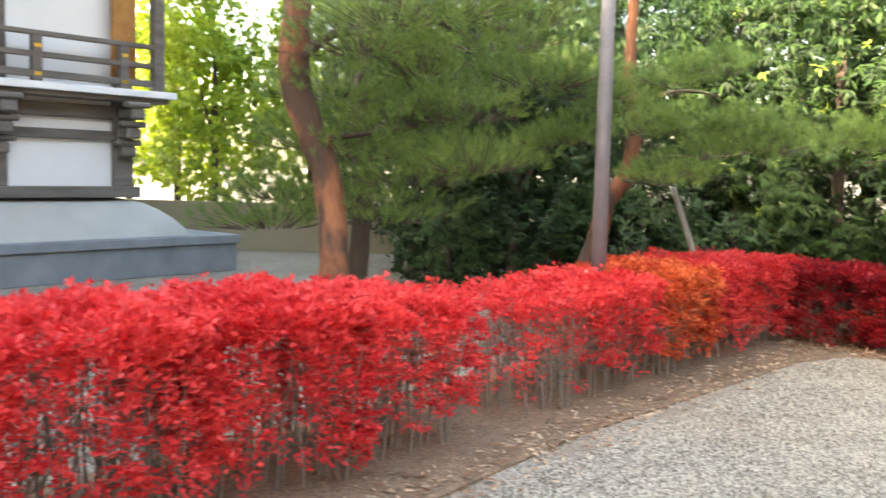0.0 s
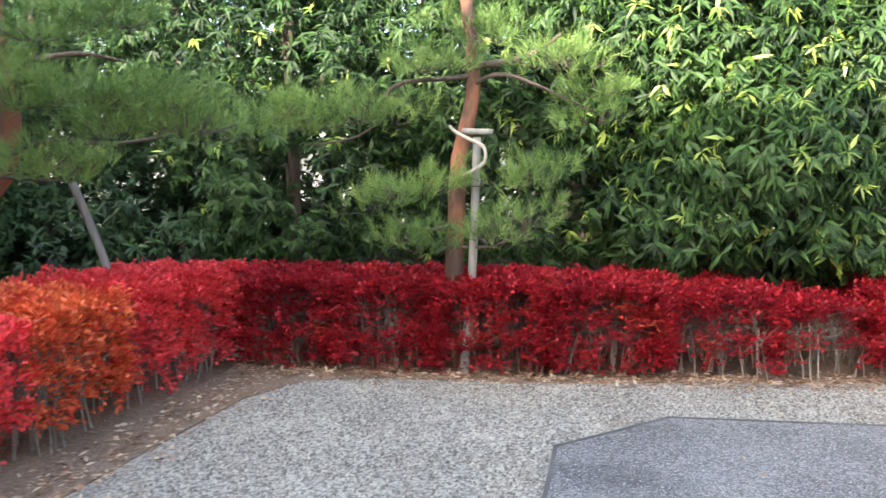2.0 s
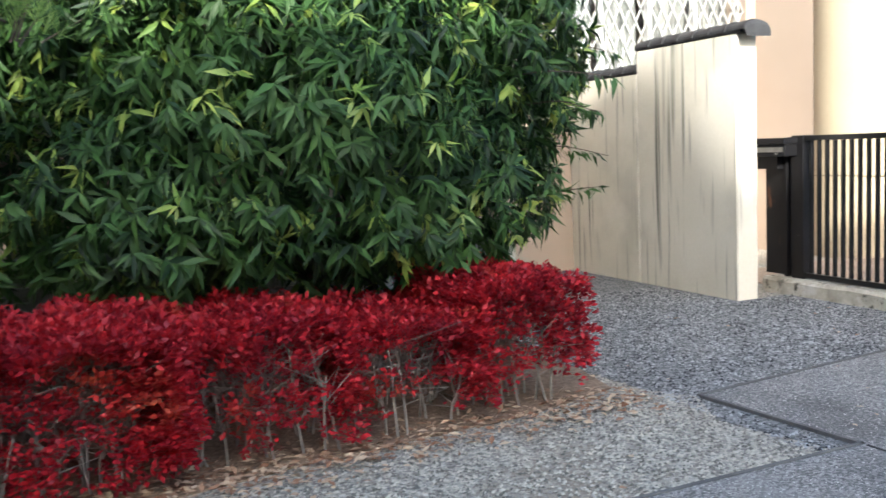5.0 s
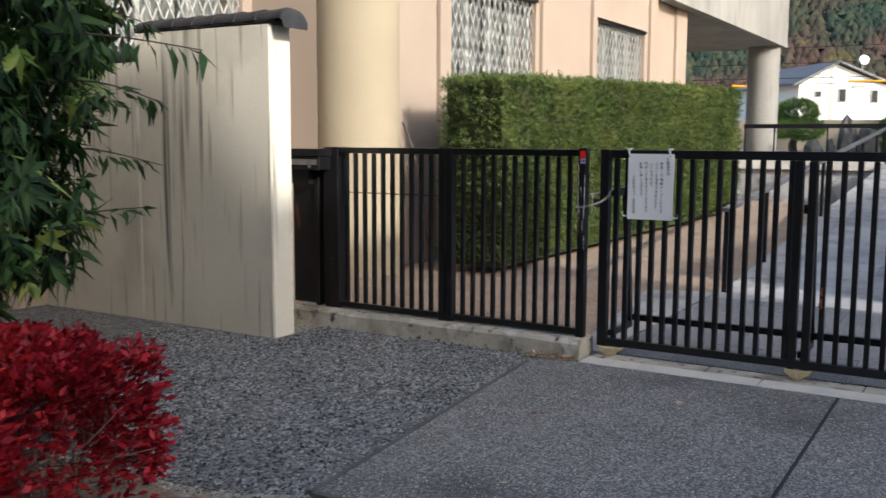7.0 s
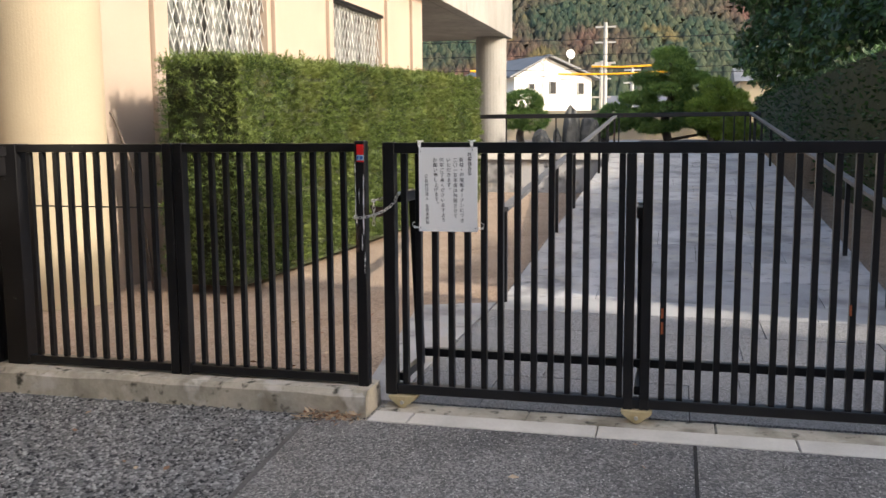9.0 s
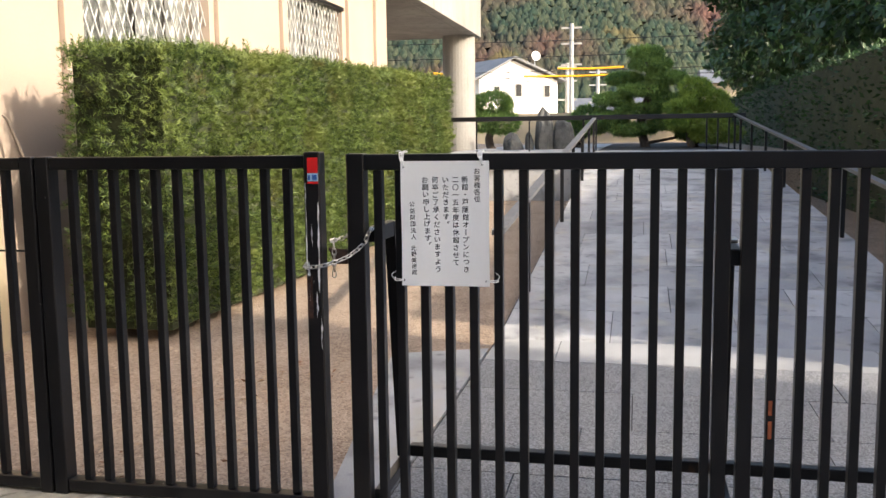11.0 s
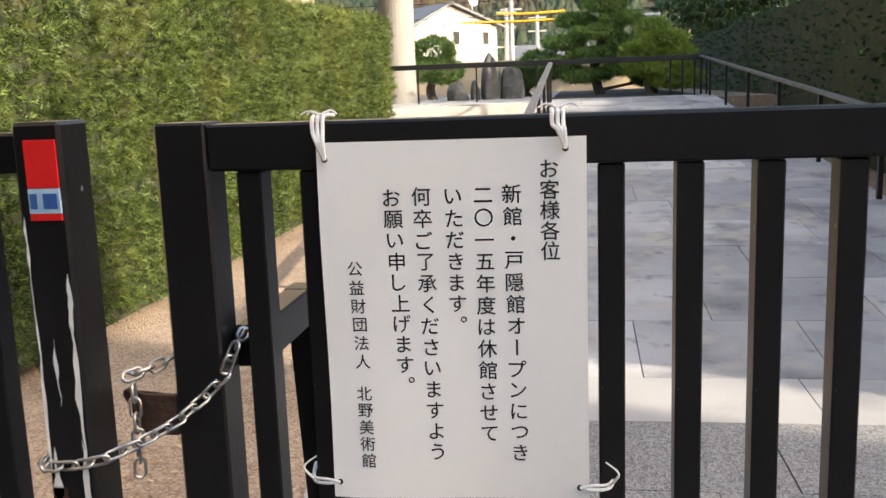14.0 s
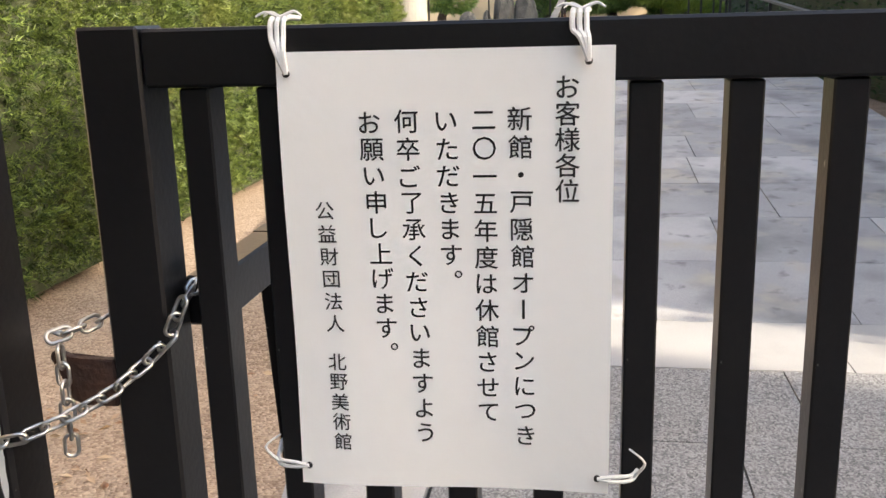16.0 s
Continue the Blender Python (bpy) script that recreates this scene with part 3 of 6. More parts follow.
def curtain(x0, x1, y, z0, z1):
    bm = bmesh.new()
    n = int((x1 - x0) / 0.05)
    lo, hi = [], []
    for k in range(n + 1):
        x = x0 + (x1 - x0) * k / n
        yy = y + 0.035 * math.sin(k * 1.3) + 0.02 * math.sin(k * 0.37)
        lo.append(bm.verts.new((x, yy, z0)))
        hi.append(bm.verts.new((x, yy, z1)))
    for k in range(n):
        if k % 13 > 1:
            bm.faces.new((lo[k], lo[k + 1], hi[k + 1], hi[k]))
    return bm


def wall_with_openings(x0, x1, y0, y1, z0, z1, holes):
    """A wall along x of real thickness, in one piece, with rectangular openings (x0, x1, z0, z1)."""
    xs = sorted({x0, x1} | {h[0] for h in holes} | {h[1] for h in holes})
    zs = sorted({z0, z1} | {h[2] for h in holes} | {h[3] for h in holes})

    def full(i, k):
        if not (0 <= i < len(xs) - 1 and 0 <= k < len(zs) - 1):
            return False
        x, z = (xs[i] + xs[i + 1]) / 2, (zs[k] + zs[k + 1]) / 2
        return not any(a < x < b and c < z < d for a, b, c, d in holes)

    bm = bmesh.new()
    v = {(i, j, k): bm.verts.new((x, y, z)) for i, x in enumerate(xs) for j, y in enumerate((y0, y1)) for k, z in enumerate(zs)}
    for i in range(len(xs) - 1):
        for k in range(len(zs) - 1):
            if not full(i, k):
                continue
            bm.faces.new([v[c] for c in ((i, 0, k), (i + 1, 0, k), (i + 1, 0, k + 1), (i, 0, k + 1))])
            bm.faces.new([v[c] for c in ((i, 1, k), (i, 1, k + 1), (i + 1, 1, k + 1), (i + 1, 1, k))])
            for di, dk, q in ((-1, 0, ((i, 0, k), (i, 0, k + 1), (i, 1, k + 1), (i, 1, k))), (1, 0, ((i + 1, 0, k), (i + 1, 1, k), (i + 1, 1, k + 1), (i + 1, 0, k + 1))),
                              (0, -1, ((i, 0, k), (i, 1, k), (i + 1, 1, k), (i + 1, 0, k))), (0, 1, ((i, 0, k + 1), (i + 1, 0, k + 1), (i + 1, 1, k + 1), (i, 1, k + 1)))):
                if not full(i + di, k + dk):
                    bm.faces.new([v[c] for c in q])
    bmesh.ops.delete(bm, geom=[w for w in bm.verts if not w.link_faces], context="VERTS")
    return bm


def museum():
    b = thing("museum_building", (13, 14, 0), "peach rendered museum building with grilled windows and upper overhang", "building")
    holes = [(10.1, 12.5, 1.5, 3.45), (14.87, 17.22, 1.5, 3.45)]
    part("front_wall", wall_with_openings(8.2, 19.7, FY, FY + 0.35, 0, 8.5, holes), M_FACADE, b)
    part("recessed_wall", wall_with_openings(-1.0, 8.2, 14.2, 14.55, 0, 8.5, [(4.4, 7.75, 2.1, 3.42)]), M_FACADE, b)
    part("side_wall", boxed(19.4, 19.7, FY + 0.352, 24, 0, 8.5), M_FACADE, b)
    part("rear_wall", boxed(-1.0, 19.7, 24.002, 24.3, 0, 8.5), M_FACADE, b)
    part("return_wall", boxed(7.9, 8.2, FY + 0.352, 14.198, 0, 8.5), M_FACADE, b)
    part("end_wall", boxed(-1.3, -1.002, 14.2, 24.3, 0, 8.5), M_FACADE, b)
    part("roof", boxed(-1.4, 19.8, FY - 0.2, 24.4, 8.502, 8.8), M_GREYCONC, b)
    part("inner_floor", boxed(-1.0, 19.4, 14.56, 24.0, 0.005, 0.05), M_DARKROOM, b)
    # pilaster strips beside the windows
    for x0, x1 in ((9.75, 9.98), (12.62, 12.75), (14.55, 14.72), (17.4, 17.52), (19.0, 19.69)):
        part("pilaster", boxed(x0, x1, FY - 0.06, FY - 0.002, 0, 8.45, 0.006), M_FACADE, b)
    bm = bmesh.new()
    rod(bm, (8.29, FY + 0.10, 0), (8.29, FY + 0.10, 8.45), 0.45, seg=96)
    part("round_column", bm, M_COLUMN, b, "cream rounded column bay", smooth=False)
    part("small_ledge", boxed(6.2, 6.85, 14.02, 14.198, 1.62, 1.95, 0.01), M_FACADE, b, "projecting rendered box")
    for (x0, x1, z0, z1), y, n in ((holes[0], FY, 4), (holes[1], FY, 4), ((4.4, 7.75, 2.1, 3.42), 14.2, 5)):
        window_unit(b, x0, x1, z0, z1, y, n)
    # upper floor overhang
    part("overhang", boxed(17.9, 28.6, 12.62, FY - 0.062, 4.14, 8.4, 0.01), M_GREYCONC, b, "grey concrete upper storey edge")
    part("overhang_soffit", boxed(19.702, 28.6, FY - 0.06, 22, 4.14, 8.4), M_GREYCONC, b)
    bm = bmesh.new()
    rod(bm, (28.1, 13.15, 0.02), (28.1, 13.15, 4.138), 0.44, seg=32)
    part("pillar", bm, M_GREYCONC, b, "round grey concrete pillar")


museum()


# ---- temple at the start ----
def temple():
    t = thing("temple_building", (-13.5, 4, 0), "timber temple hall with white plaster panels on a stone platform", "temple")
    X = -12.0
    part("platform", boxed(X - 9, X, -12, 9.1, 0, 0.44, 0.01), M_GRANITE, t, "blue-grey granite platform")
    part("platform_cap", boxed(X - 9, X + 0.05, -12, 9.15, 0.442, 0.575, 0.012), M_GRANITE, t)
    bm = bmesh.new()
    prof = [(8.36, 0.578), (8.28, 0.70), (8.16, 0.84), (8.0, 0.97), (7.85, 1.06), (7.6, 1.13), (7.2, 1.15)]
    ring0 = [bm.verts.new((X - 0.15 - (8.36 - y), -11, z)) for y, z in prof]
    ring1 = [bm.verts.new((X - 0.15 - (8.36 - y), y, z)) for y, z in prof]
    ring2 = [bm.verts.new((X - 9, y, z)) for y, z in prof]
    for a, b in ((ring0, ring1), (ring1, ring2)):
        for k in range(len(prof) - 1):
            bm.faces.new((a[k], a[k + 1], b[k + 1], b[k]))
    bm.faces.new((ring0[-1], ring2[-1], ring1[-1]))
    part("plaster_mound", bm, M_MOUND, t, "rounded pale lime-plaster mound", True)
    F, yr = X - 0.8, 7.75
    part("sill_beam", boxed(F - 6, F + 0.10, -10, yr + 0.08, 1.145, 1.31, 0.01), M_TIMBER, t)
    part("lower_wall", boxed(F - 6, F, -10, yr, 1.312, 7.2), M_WHITE, t, "white plaster wall")
    for y in (yr - 0.2, yr - 2.1, yr - 4.0, yr - 6.0):
        part("post", boxed(F + 0.002, F + 0.10, y - 0.16, y + 0.16, 1.312, 7.0, 0.015), M_TIMBER, t)
    for z0, z1 in ((1.99, 2.13), (2.3, 2.5)):
        part("rail_beam", boxed(F + 0.002, F + 0.08, -10, yr, z0, z1, 0.01), M_TIMBER, t)
    for y in (yr - 0.2, yr - 2.1, yr - 4.0):
        for d, z in ((0.16, 1.75), (0.30, 2.02), (0.42, 2.3)):
            bm = bmesh.new()
            box(bm, F + 0.102, F + 0.10 + d, y - 0.12, y + 0.12, z, z + 0.17, 0.03)
            box(bm, F + d - 0.05, F + d + 0.12, y - 0.2, y + 0.2, z + 0.171, z + 0.26, 0.025)
            part("bracket", bm, M_TIMBER, t, "dark stepped timber bracket")
    part("veranda_beam", boxed(F - 6, F + 0.40, -10, yr + 0.38, 2.565, 2.635, 0.01), M_TIMBER, t)
    part("veranda_edge", boxed(F - 6, F + 0.48, -10, yr + 0.47, 2.637, 2.74, 0.008), M_WHITE, t, "white painted veranda edge")
    for z0, z1 in ((2.80, 2.90), (3.07, 3.15), (3.36, 3.43)):
        part("railing_bar", boxed(F + 0.30, F + 0.38, -10, yr + 0.22, z0, z1, 0.012), M_TIMBER, t)
    for y in (yr - 0.35, yr - 1.65, yr - 2.95):
        p = part("railing_post", boxed(F + 0.285, F + 0.395, y - 0.07, y + 0.07, 2.745, 3.40, 0.012), M_TIMBER, t)
        for z in (2.82, 3.2):
            part("fitting", boxed(F + 0.396, F + 0.402, y - 0.05, y + 0.05, z, z + 0.05), M_BRASS, p, "gilt fitting")
    part("corner_post", boxed(F + 0.26, F + 0.42, yr + 0.13, yr + 0.30, 2.743, 7.0, 0.015), M_TIMBER, t)
    part("carved_panel", boxed(F + 0.105, F + 0.16, yr - 0.42, yr - 0.02, 2.9, 6.5, 0.02), M_CARVED, t, "orange carved wooden panel")
    part("eaves", boxed(F - 7, F + 2.2, -11, yr + 2.2, 7.0, 7.3, 0.03), M_TIMBER, t)
    part("roof", prism(bmesh.new(), [(F - 7.2, -11.2), (F + 2.4, -11.2), (F + 2.4, yr + 2.4), (F - 7.2, yr + 2.4)], 7.302, 8.0), M_TILE, t, "dark tiled roof")


temple()
block_wall()


# ---- kerb, sill and metal fence ----
def kerb():
    bm = bmesh.new()
    ys = np.linspace(9.36, 11.85, 14)
    rings = []
    for y in ys:
        j = 0.012 * noise.noise((y * 3, 1, 2))
        rings.append([bm.verts.new(c) for c in ((5.755 + j, y, -0.05), (5.76 + j, y, 0.11 + j), (5.785, y, 0.138 + j * 0.4), (6.0, y, 0.138), (6.02, y, -0.05))])
    for a, b in zip(rings, rings[1:]):
        for k in range(5):
            bm.faces.new((a[k], a[(k + 1) % 5], b[(k + 1) % 5], b[k]))
    bm.faces.new(rings[0])
    bm.faces.new(rings[-1][::-1])
    tagged(part("kerb", bm, M_CONC), "chipped weathered concrete kerb under the fence", "kerb", kind="structure")


kerb()


def sill():
    s = thing("trim", (5.85, 7, 0), "pale stone sill slabs across the gateway", "sill", kind="structure")
    cuts = [9.33, 9.12, 8.18, 7.26, 6.34, 5.42, 4.5]
    for a, b in zip(cuts, cuts[1:]):
        part("slab", boxed(5.665, 5.835, b + 0.004, a - 0.004, -0.05, 0.022, 0.004), M_SILL, s)
    cuts = [9.33, 8.55, 7.62, 6.7, 5.7, 4.5]
    for a, b in zip(cuts, cuts[1:]):
        part("track_slab", boxed(5.84, 6.02, b + 0.004, a - 0.004, -0.05, 0.014, 0.004), M_CONC, s)


sill()
TOPZ = 1.412


def bar(parent, name, x0, x1, y0, y1, z0, z1, bevel=0.003, label=""):
    return part(name, boxed(x0, x1, y0, y1, z0, z1, bevel), M_BLACK, parent, label)


def balusters(parent, x, ys, z0, z1, w=0.027, d=0.032):
    first = None
    for y in ys:
        if first is None:
            first = part("baluster", boxed(-d / 2, d / 2, -w / 2, w / 2, z0, z1, 0.002), M_BLACK, parent)
            ob = first
        else:
            ob = new("baluster", first.data)
            ob.parent = parent
            ob.matrix_parent_inverse = parent.matrix_basis.inverted()
        ob.location = (x, y, 0)


def fence():
    f = thing("metal_fence", (5.9, 10.6, 0.138), "black painted metal bar fence on a concrete kerb", "fence")
    X0, X1 = 5.872, 5.928
    for y0, y1 in ((10.54, 11.46), (9.436, 10.42)):
        bar(f, "top_rail", X0, X1, y0, y1, TOPZ - 0.045, TOPZ)
        bar(f, "bottom_rail", X0, X1, y0, y1, 0.15, 0.195)
    balusters(f, 5.9, [10.62 + 0.0865 * k for k in range(10)], 0.196, TOPZ - 0.046)
    balusters(f, 5.9, [9.51 + 0.0835 * k for k in range(11)], 0.196, TOPZ - 0.046)
    for y0, y1 in ((10.485, 10.538), (10.422, 10.475)):
        bar(f, "post", X0 - 0.006, X1 + 0.006, y0, y1, 0.139, TOPZ + 0.003)
    bar(f, "wide_post", X0 - 0.008, X1 + 0.05, 11.462, 11.60, 0.139, TOPZ + 0.003)
    bar(f, "side_panel", X0 + 0.03, X1 - 0.01, 11.602, 11.95, 0.15, 1.28)
    bar(f, "side_stile", X0, X1 + 0.01, 11.66, 11.70, 0.139, 1.30)
    part("cross_wire", rod(bmesh.new(), (5.935, 10.54, 1.06), (5.935, 11.46, 1.06), 0.004, seg=6), M_BLACK, f)
    # gate post
    p = bar(f, "gate_post", 5.855, 5.917, 9.377, 9.434, 0.139, TOPZ + 0.012, 0.004, "black gate post with peeling paint")
    st = part("sticker", boxed(5.8520, 5.8545, 9.382, 9.419, 1.352, 1.405), M_RED, p, "red and white security sticker")
    part("sticker_band", boxed(5.8518, 5.8545, 9.382, 9.419, 1.324, 1.3515), M_LBLUE, p, "pale blue sticker band")
    for k, c in enumerate((0.0, 0.014, 0.040)):
        part("sticker_mark", boxed(5.8508, 5.8516, 9.385 + c * 0.6, 9.393 + c * 0.6, 1.329, 1.346), M_DBLUE, p)
    part("sticker_foot", boxed(5.8516, 5.8545, 9.382, 9.419, 1.316, 1.3235), M_RED, p)
    # peeled paint flakes
    for (y, z, w, h) in ((9.374, 1.11, 0.015, 0.17), (9.373, 1.22, 0.010, 0.07), (9.376, 1.0, 0.016, 0.12), (9.417, 1.13, 0.010, 0.22), (9.412, 0.98, 0.018, 0.14), (9.398, 1.14, 0.008, 0.08), (9.418, 1.26, 0.008, 0.12), (9.385, 0.90, 0.010, 0.09), (9.372, 0.80, 0.008, 0.12)):
        bm = bmesh.new()
        side = [[], []]
        for k in range(9):
            zz = z + h * (k / 8 - 0.5)
            mid = y + 0.003 * noise.noise((y * 90, zz * 60, 0))
            half = w * 0.5 * (0.15 + abs(noise.noise((zz * 70, y * 50, 3.0))) * 1.6) * math.sin(math.pi * (k + 0.3) / 8.6)
            side[0].append((mid + half, zz))
            side[1].append((mid - half, zz))
        bm.faces.new([bm.verts.new((5.8535, a + 0.011, b)) for a, b in side[0] + side[1][::-1]])
        part("paint_flake", bm, M_TIE, p, "whitish peeled paint")
    part("rust_patch", boxed(5.8535, 5.8545, 9.412, 9.431, 0.85, 1.0), M_RUST, p, "rusty patch")
    return f


fence()


def mailbox():
    m = thing("mailbox", (5.80, 11.7, 1.2), "dark metal letter box fixed beside the fence", "mailbox")
    part("body", boxed(5.72, 5.868, 11.53, 11.95, 1.235, 1.345, 0.006), M_BLACK, m)
    part("lid", prism(bmesh.new(), [(5.70, 11.52), (5.866, 11.52), (5.866, 11.96), (5.70, 11.96)], 1.347, 1.40), M_BLACK, m, "black sloped lid")
    part("slot_flap", boxed(5.712, 5.7195, 11.55, 11.93, 1.275, 1.318), M_STEEL, m, "brushed metal flap")
    part("lock", rod(bmesh.new(), (5.7, 11.62, 1.262), (5.7195, 11.62, 1.262), 0.009), M_STEEL, m)
    part("back_plate", boxed(5.80, 5.868, 11.70, 11.95, 1.12, 1.234), M_BLACK, m)


mailbox()


def gate():
    g = thing("sliding_gate", (6.0, 8.0, 0.0), "black painted sliding bar gate chained shut", "gate")
    X0, X1 = 5.95, 6.005
    XC = (X0 + X1) / 2
    bar(g, "top_rail", X0, X1, 5.0, 9.249, TOPZ - 0.055, TOPZ)
    bar(g, "bottom_rail", X0, X1, 5.0, 9.249, 0.085, 0.135)
    bar(g, "stile", X0 - 0.002, X1 + 0.002, 9.25, 9.313, 0.08, TOPZ + 0.003)
    for y in (8.045, 7.965):
        bar(g, "middle_stile", X0 - 0.002, X1 + 0.002, y - 0.024, y + 0.024, 0.08, TOPZ - 0.056)
    bar(g, "stile", X0 - 0.002, X1 + 0.002, 5.0, 5.057, 0.08, TOPZ + 0.003)
    balusters(g, XC, [9.203] + [9.126 - 0.0864 * k for k in range(13)], 0.136, TOPZ - 0.056, 0.03, 0.04)
    balusters(g, XC, [7.882 - 0.0864 * k for k in range(33)], 0.136, TOPZ - 0.056, 0.03, 0.04)
    # stays and base frame at the back
    bar(g, "back_rail", 6.33, 6.375, 5.0, 9.2, 0.20, 0.245)
    for y, z in ((9.235, 1.155), (8.0, 1.09)):
        bar(g, "stay_arm", X1 + 0.003, 6.22, y - 0.02, y + 0.02, z - 0.055, z)
        bm = bmesh.new()
        prism(bm, [(0, 0), (0.05, 0), (0.05, 0.04), (0, 0.04)], 0, 1)
        for v in bm.verts:
            v.co = Vector((6.222 + v.co.x * 0.9 + (1 - v.co.z) * 0.13, y - 0.02 + v.co.y, 0.19 + v.co.z * (z - 0.19)))
        part("stay_leg", bm, M_BLACK, g)
        if y < 9:
            part("stay_cap", boxed(6.18, 6.262, y - 0.026, y + 0.026, z + 0.001, z + 0.015, 0.003), M_STEEL, g, "pale metal cap")
        bar(g, "foot_bar", X1 + 0.003, 6.40, y - 0.018, y + 0.018, 0.14, 0.185)
    for y in (9.215, 8.0, 6.4, 5.1):
        h = thing_part("wheel_housing", y, g)
        bm = bmesh.new()
        rod(bm, (XC - 0.02, y, 0.045), (XC + 0.02, y, 0.045), 0.035, seg=20)
        part("wheel", bm, M_STEEL, h, "metal roller wheel")
    # latch hasp
    bm = bmesh.new()
    outline = [(9.314, 1.028), (9.352, 1.028), (9.366, 1.034), (9.372, 1.046), (9.374, 1.066), (9.386, 1.080), (9.382, 1.088), (9.368, 1.084), (9.360, 1.080), (9.314, 1.080)]
    prism(bm, [(a, b) for a, b in outline], 5.950, 5.962)
    for v in bm.verts:
        v.co = Vector((v.co.z, v.co.x, v.co.y))
    bmesh.ops.bevel(bm, geom=list(bm.edges), offset=0.002, segments=1, affect="EDGES")
    bmesh.ops.recalc_face_normals(bm, faces=bm.faces)
    part("latch", bm, M_RUST, g, "dark rusty hooked latch plate")
    for (y, z, h) in ((9.262, 0.96, 0.07), (7.885, 0.55, 0.05), (7.885, 0.47, 0.06), (7.03, 0.6, 0.05), (6.86, 0.55, 0.08)):
        part("rust_patch", boxed(5.9515, 5.9525, y - 0.006, y + 0.006, z, z + h), M_RUST if y > 9 else M_ORUST, g, "rust showing through paint")
    part("red_mark", boxed(5.9512, 5.9525, 9.268, 9.292, 1.338, 1.350), M_ORUST, g)
    return g


M_ORUST = material("orange_rust", (0.20, 0.045, 0.02), (0.36, 0.10, 0.04), 30, 90, 0.8, 0.3)


M_CASTER = material("yellowed_plastic", (0.42, 0.33, 0.17), (0.60, 0.50, 0.30), 12, 60, 0.6, 0.2)


def thing_part(name, y, g):
    """A wedge-shaped caster housing with its wheel."""
    bm = bmesh.new()
    side = [(-0.078, 0.079), (-0.072, 0.062)] + [(0.034 * math.cos(q), 0.046 + 0.032 * math.sin(q)) for q in (3.6, 4.1, 4.6, 5.1, 5.6)] + [(0.072, 0.062), (0.078, 0.079)]
    prism(bm, side, 5.925, 6.02)
    for v in bm.verts:
        v.co = Vector((v.co.z, y + v.co.x, v.co.y))
    bmesh.ops.recalc_face_normals(bm, faces=bm.faces)
    bmesh.ops.bevel(bm, geom=list(bm.edges), offset=0.003, segments=1, affect="EDGES")
    c = part(name, bm, M_CASTER, g, "yellowed wedge-shaped caster housing")
    part("axle_bolt", rod(bmesh.new(), (5.916, y, 0.045), (5.926, y, 0.045), 0.011, seg=6), M_STEEL, c, "dull metal axle bolt")
    return c


gate()


# ---- chain ----
def chain():
    c = thing("chain", (5.9, 9.33, 0.9), "steel chain looped round gate and post", "chain")

    def link(p, d, roll):
        d = d.normalized()
        u = d.orthogonal().normalized()
        q = d.to_track_quat("X", "Z").to_matrix().to_4x4() @ Matrix.Rotation(roll, 4, "X")
        bm = bmesh.new()
        L, W, r = 0.0125, 0.0065, 0.0022
        path = []
        for k in range(14):
            a = 2 * math.pi * k / 14
            path.append(Vector((math.cos(a) * W + (L - W if math.cos(a) >= 0 else W - L), math.sin(a) * W, 0)))
        rings = []
        for k, pt in enumerate(path):
            out = Vector((math.cos(2 * math.pi * k / 14), math.sin(2 * math.pi * k / 14), 0))
            rings.append([bm.verts.new(Matrix.Translation(p) @ q @ (pt + out * r * math.cos(b) + Vector((0, 0, r * math.sin(b))))) for b in (0, 1.26, 2.51, 3.77, 5.03)])
        for k in range(14):
            a, b = rings[k], rings[(k + 1) % 14]
            for m in range(5):
                bm.faces.new((a[m], a[(m + 1) % 5], b[(m + 1) % 5], b[m]))
        part("link", bm, M_STEEL, c, smooth=True)

    def run(points):
        pts = [Vector(p) for p in points]
        dense = []
        for a, b in zip(pts, pts[1:]):
            for k in range(60):
                dense.append(a.lerp(b, k / 60))
        at, acc, turn = dense[0], 0.0, 0
        for a, b in zip(dense, dense[1:]):
            acc += (b - a).length
            if acc >= 0.0185:
                link(b, b - at, 0.5 if turn % 2 else 2.0)
                at, acc, turn = b, 0.0, turn + 1

    run([(5.948, 9.445, 1.04), (5.87, 9.445, 1.03), (5.848, 9.436, 1.028), (5.846, 9.41, 1.03), (5.847, 9.372, 1.035), (5.875, 9.335, 1.045), (5.905, 9.30, 1.06), (5.935, 9.275, 1.08), (5.948, 9.25, 1.105), (5.952, 9.238, 1.135), (5.985, 9.234, 1.15), (6.02, 9.25, 1.145), (6.02, 9.31, 1.13), (5.96, 9.33, 1.12), (5.925, 9.355, 1.115), (5.95, 9.371, 1.11)])
    run([(5.925, 9.356, 1.112), (5.922, 9.354, 1.06), (5.923, 9.356, 0.995)])


chain()


# ---- the notice ----
PY0, PY1, PZ0, PZ1, PX = 9.115, 8.808, 0.958, 1.388, 5.9445
# words, then across, top and bottom on the sheet, and the lean of the column
TEXTS = [("お客様各位", 0.866, 0.082, 0.3, 0.0), ("新館・戸隠館オープンにつき", 0.727, 0.146, 0.862, 0.018), ("二〇一五年度は休館させて", 0.622, 0.148, 0.808, 0.0), ("いただきます。", 0.511, 0.15, 0.502, 0.012), ("何卒ご了承くださいますよう", 0.392, 0.148, 0.862, 0.037), ("お願い申し上げます。", 0.281, 0.15, 0.672, 0.048), ("公益財団法人", 0.127, 0.342, 0.605, 0.039), ("北野美術館", 0.137, 0.697, 0.89, 0.039)]


def paper_x(u, v):
    """Slight waves of the hanging sheet."""
    return PX - 0.004 * math.sin(u * 5.5 + 1.0) * v - 0.003 * math.sin(v * 7 + u * 3)


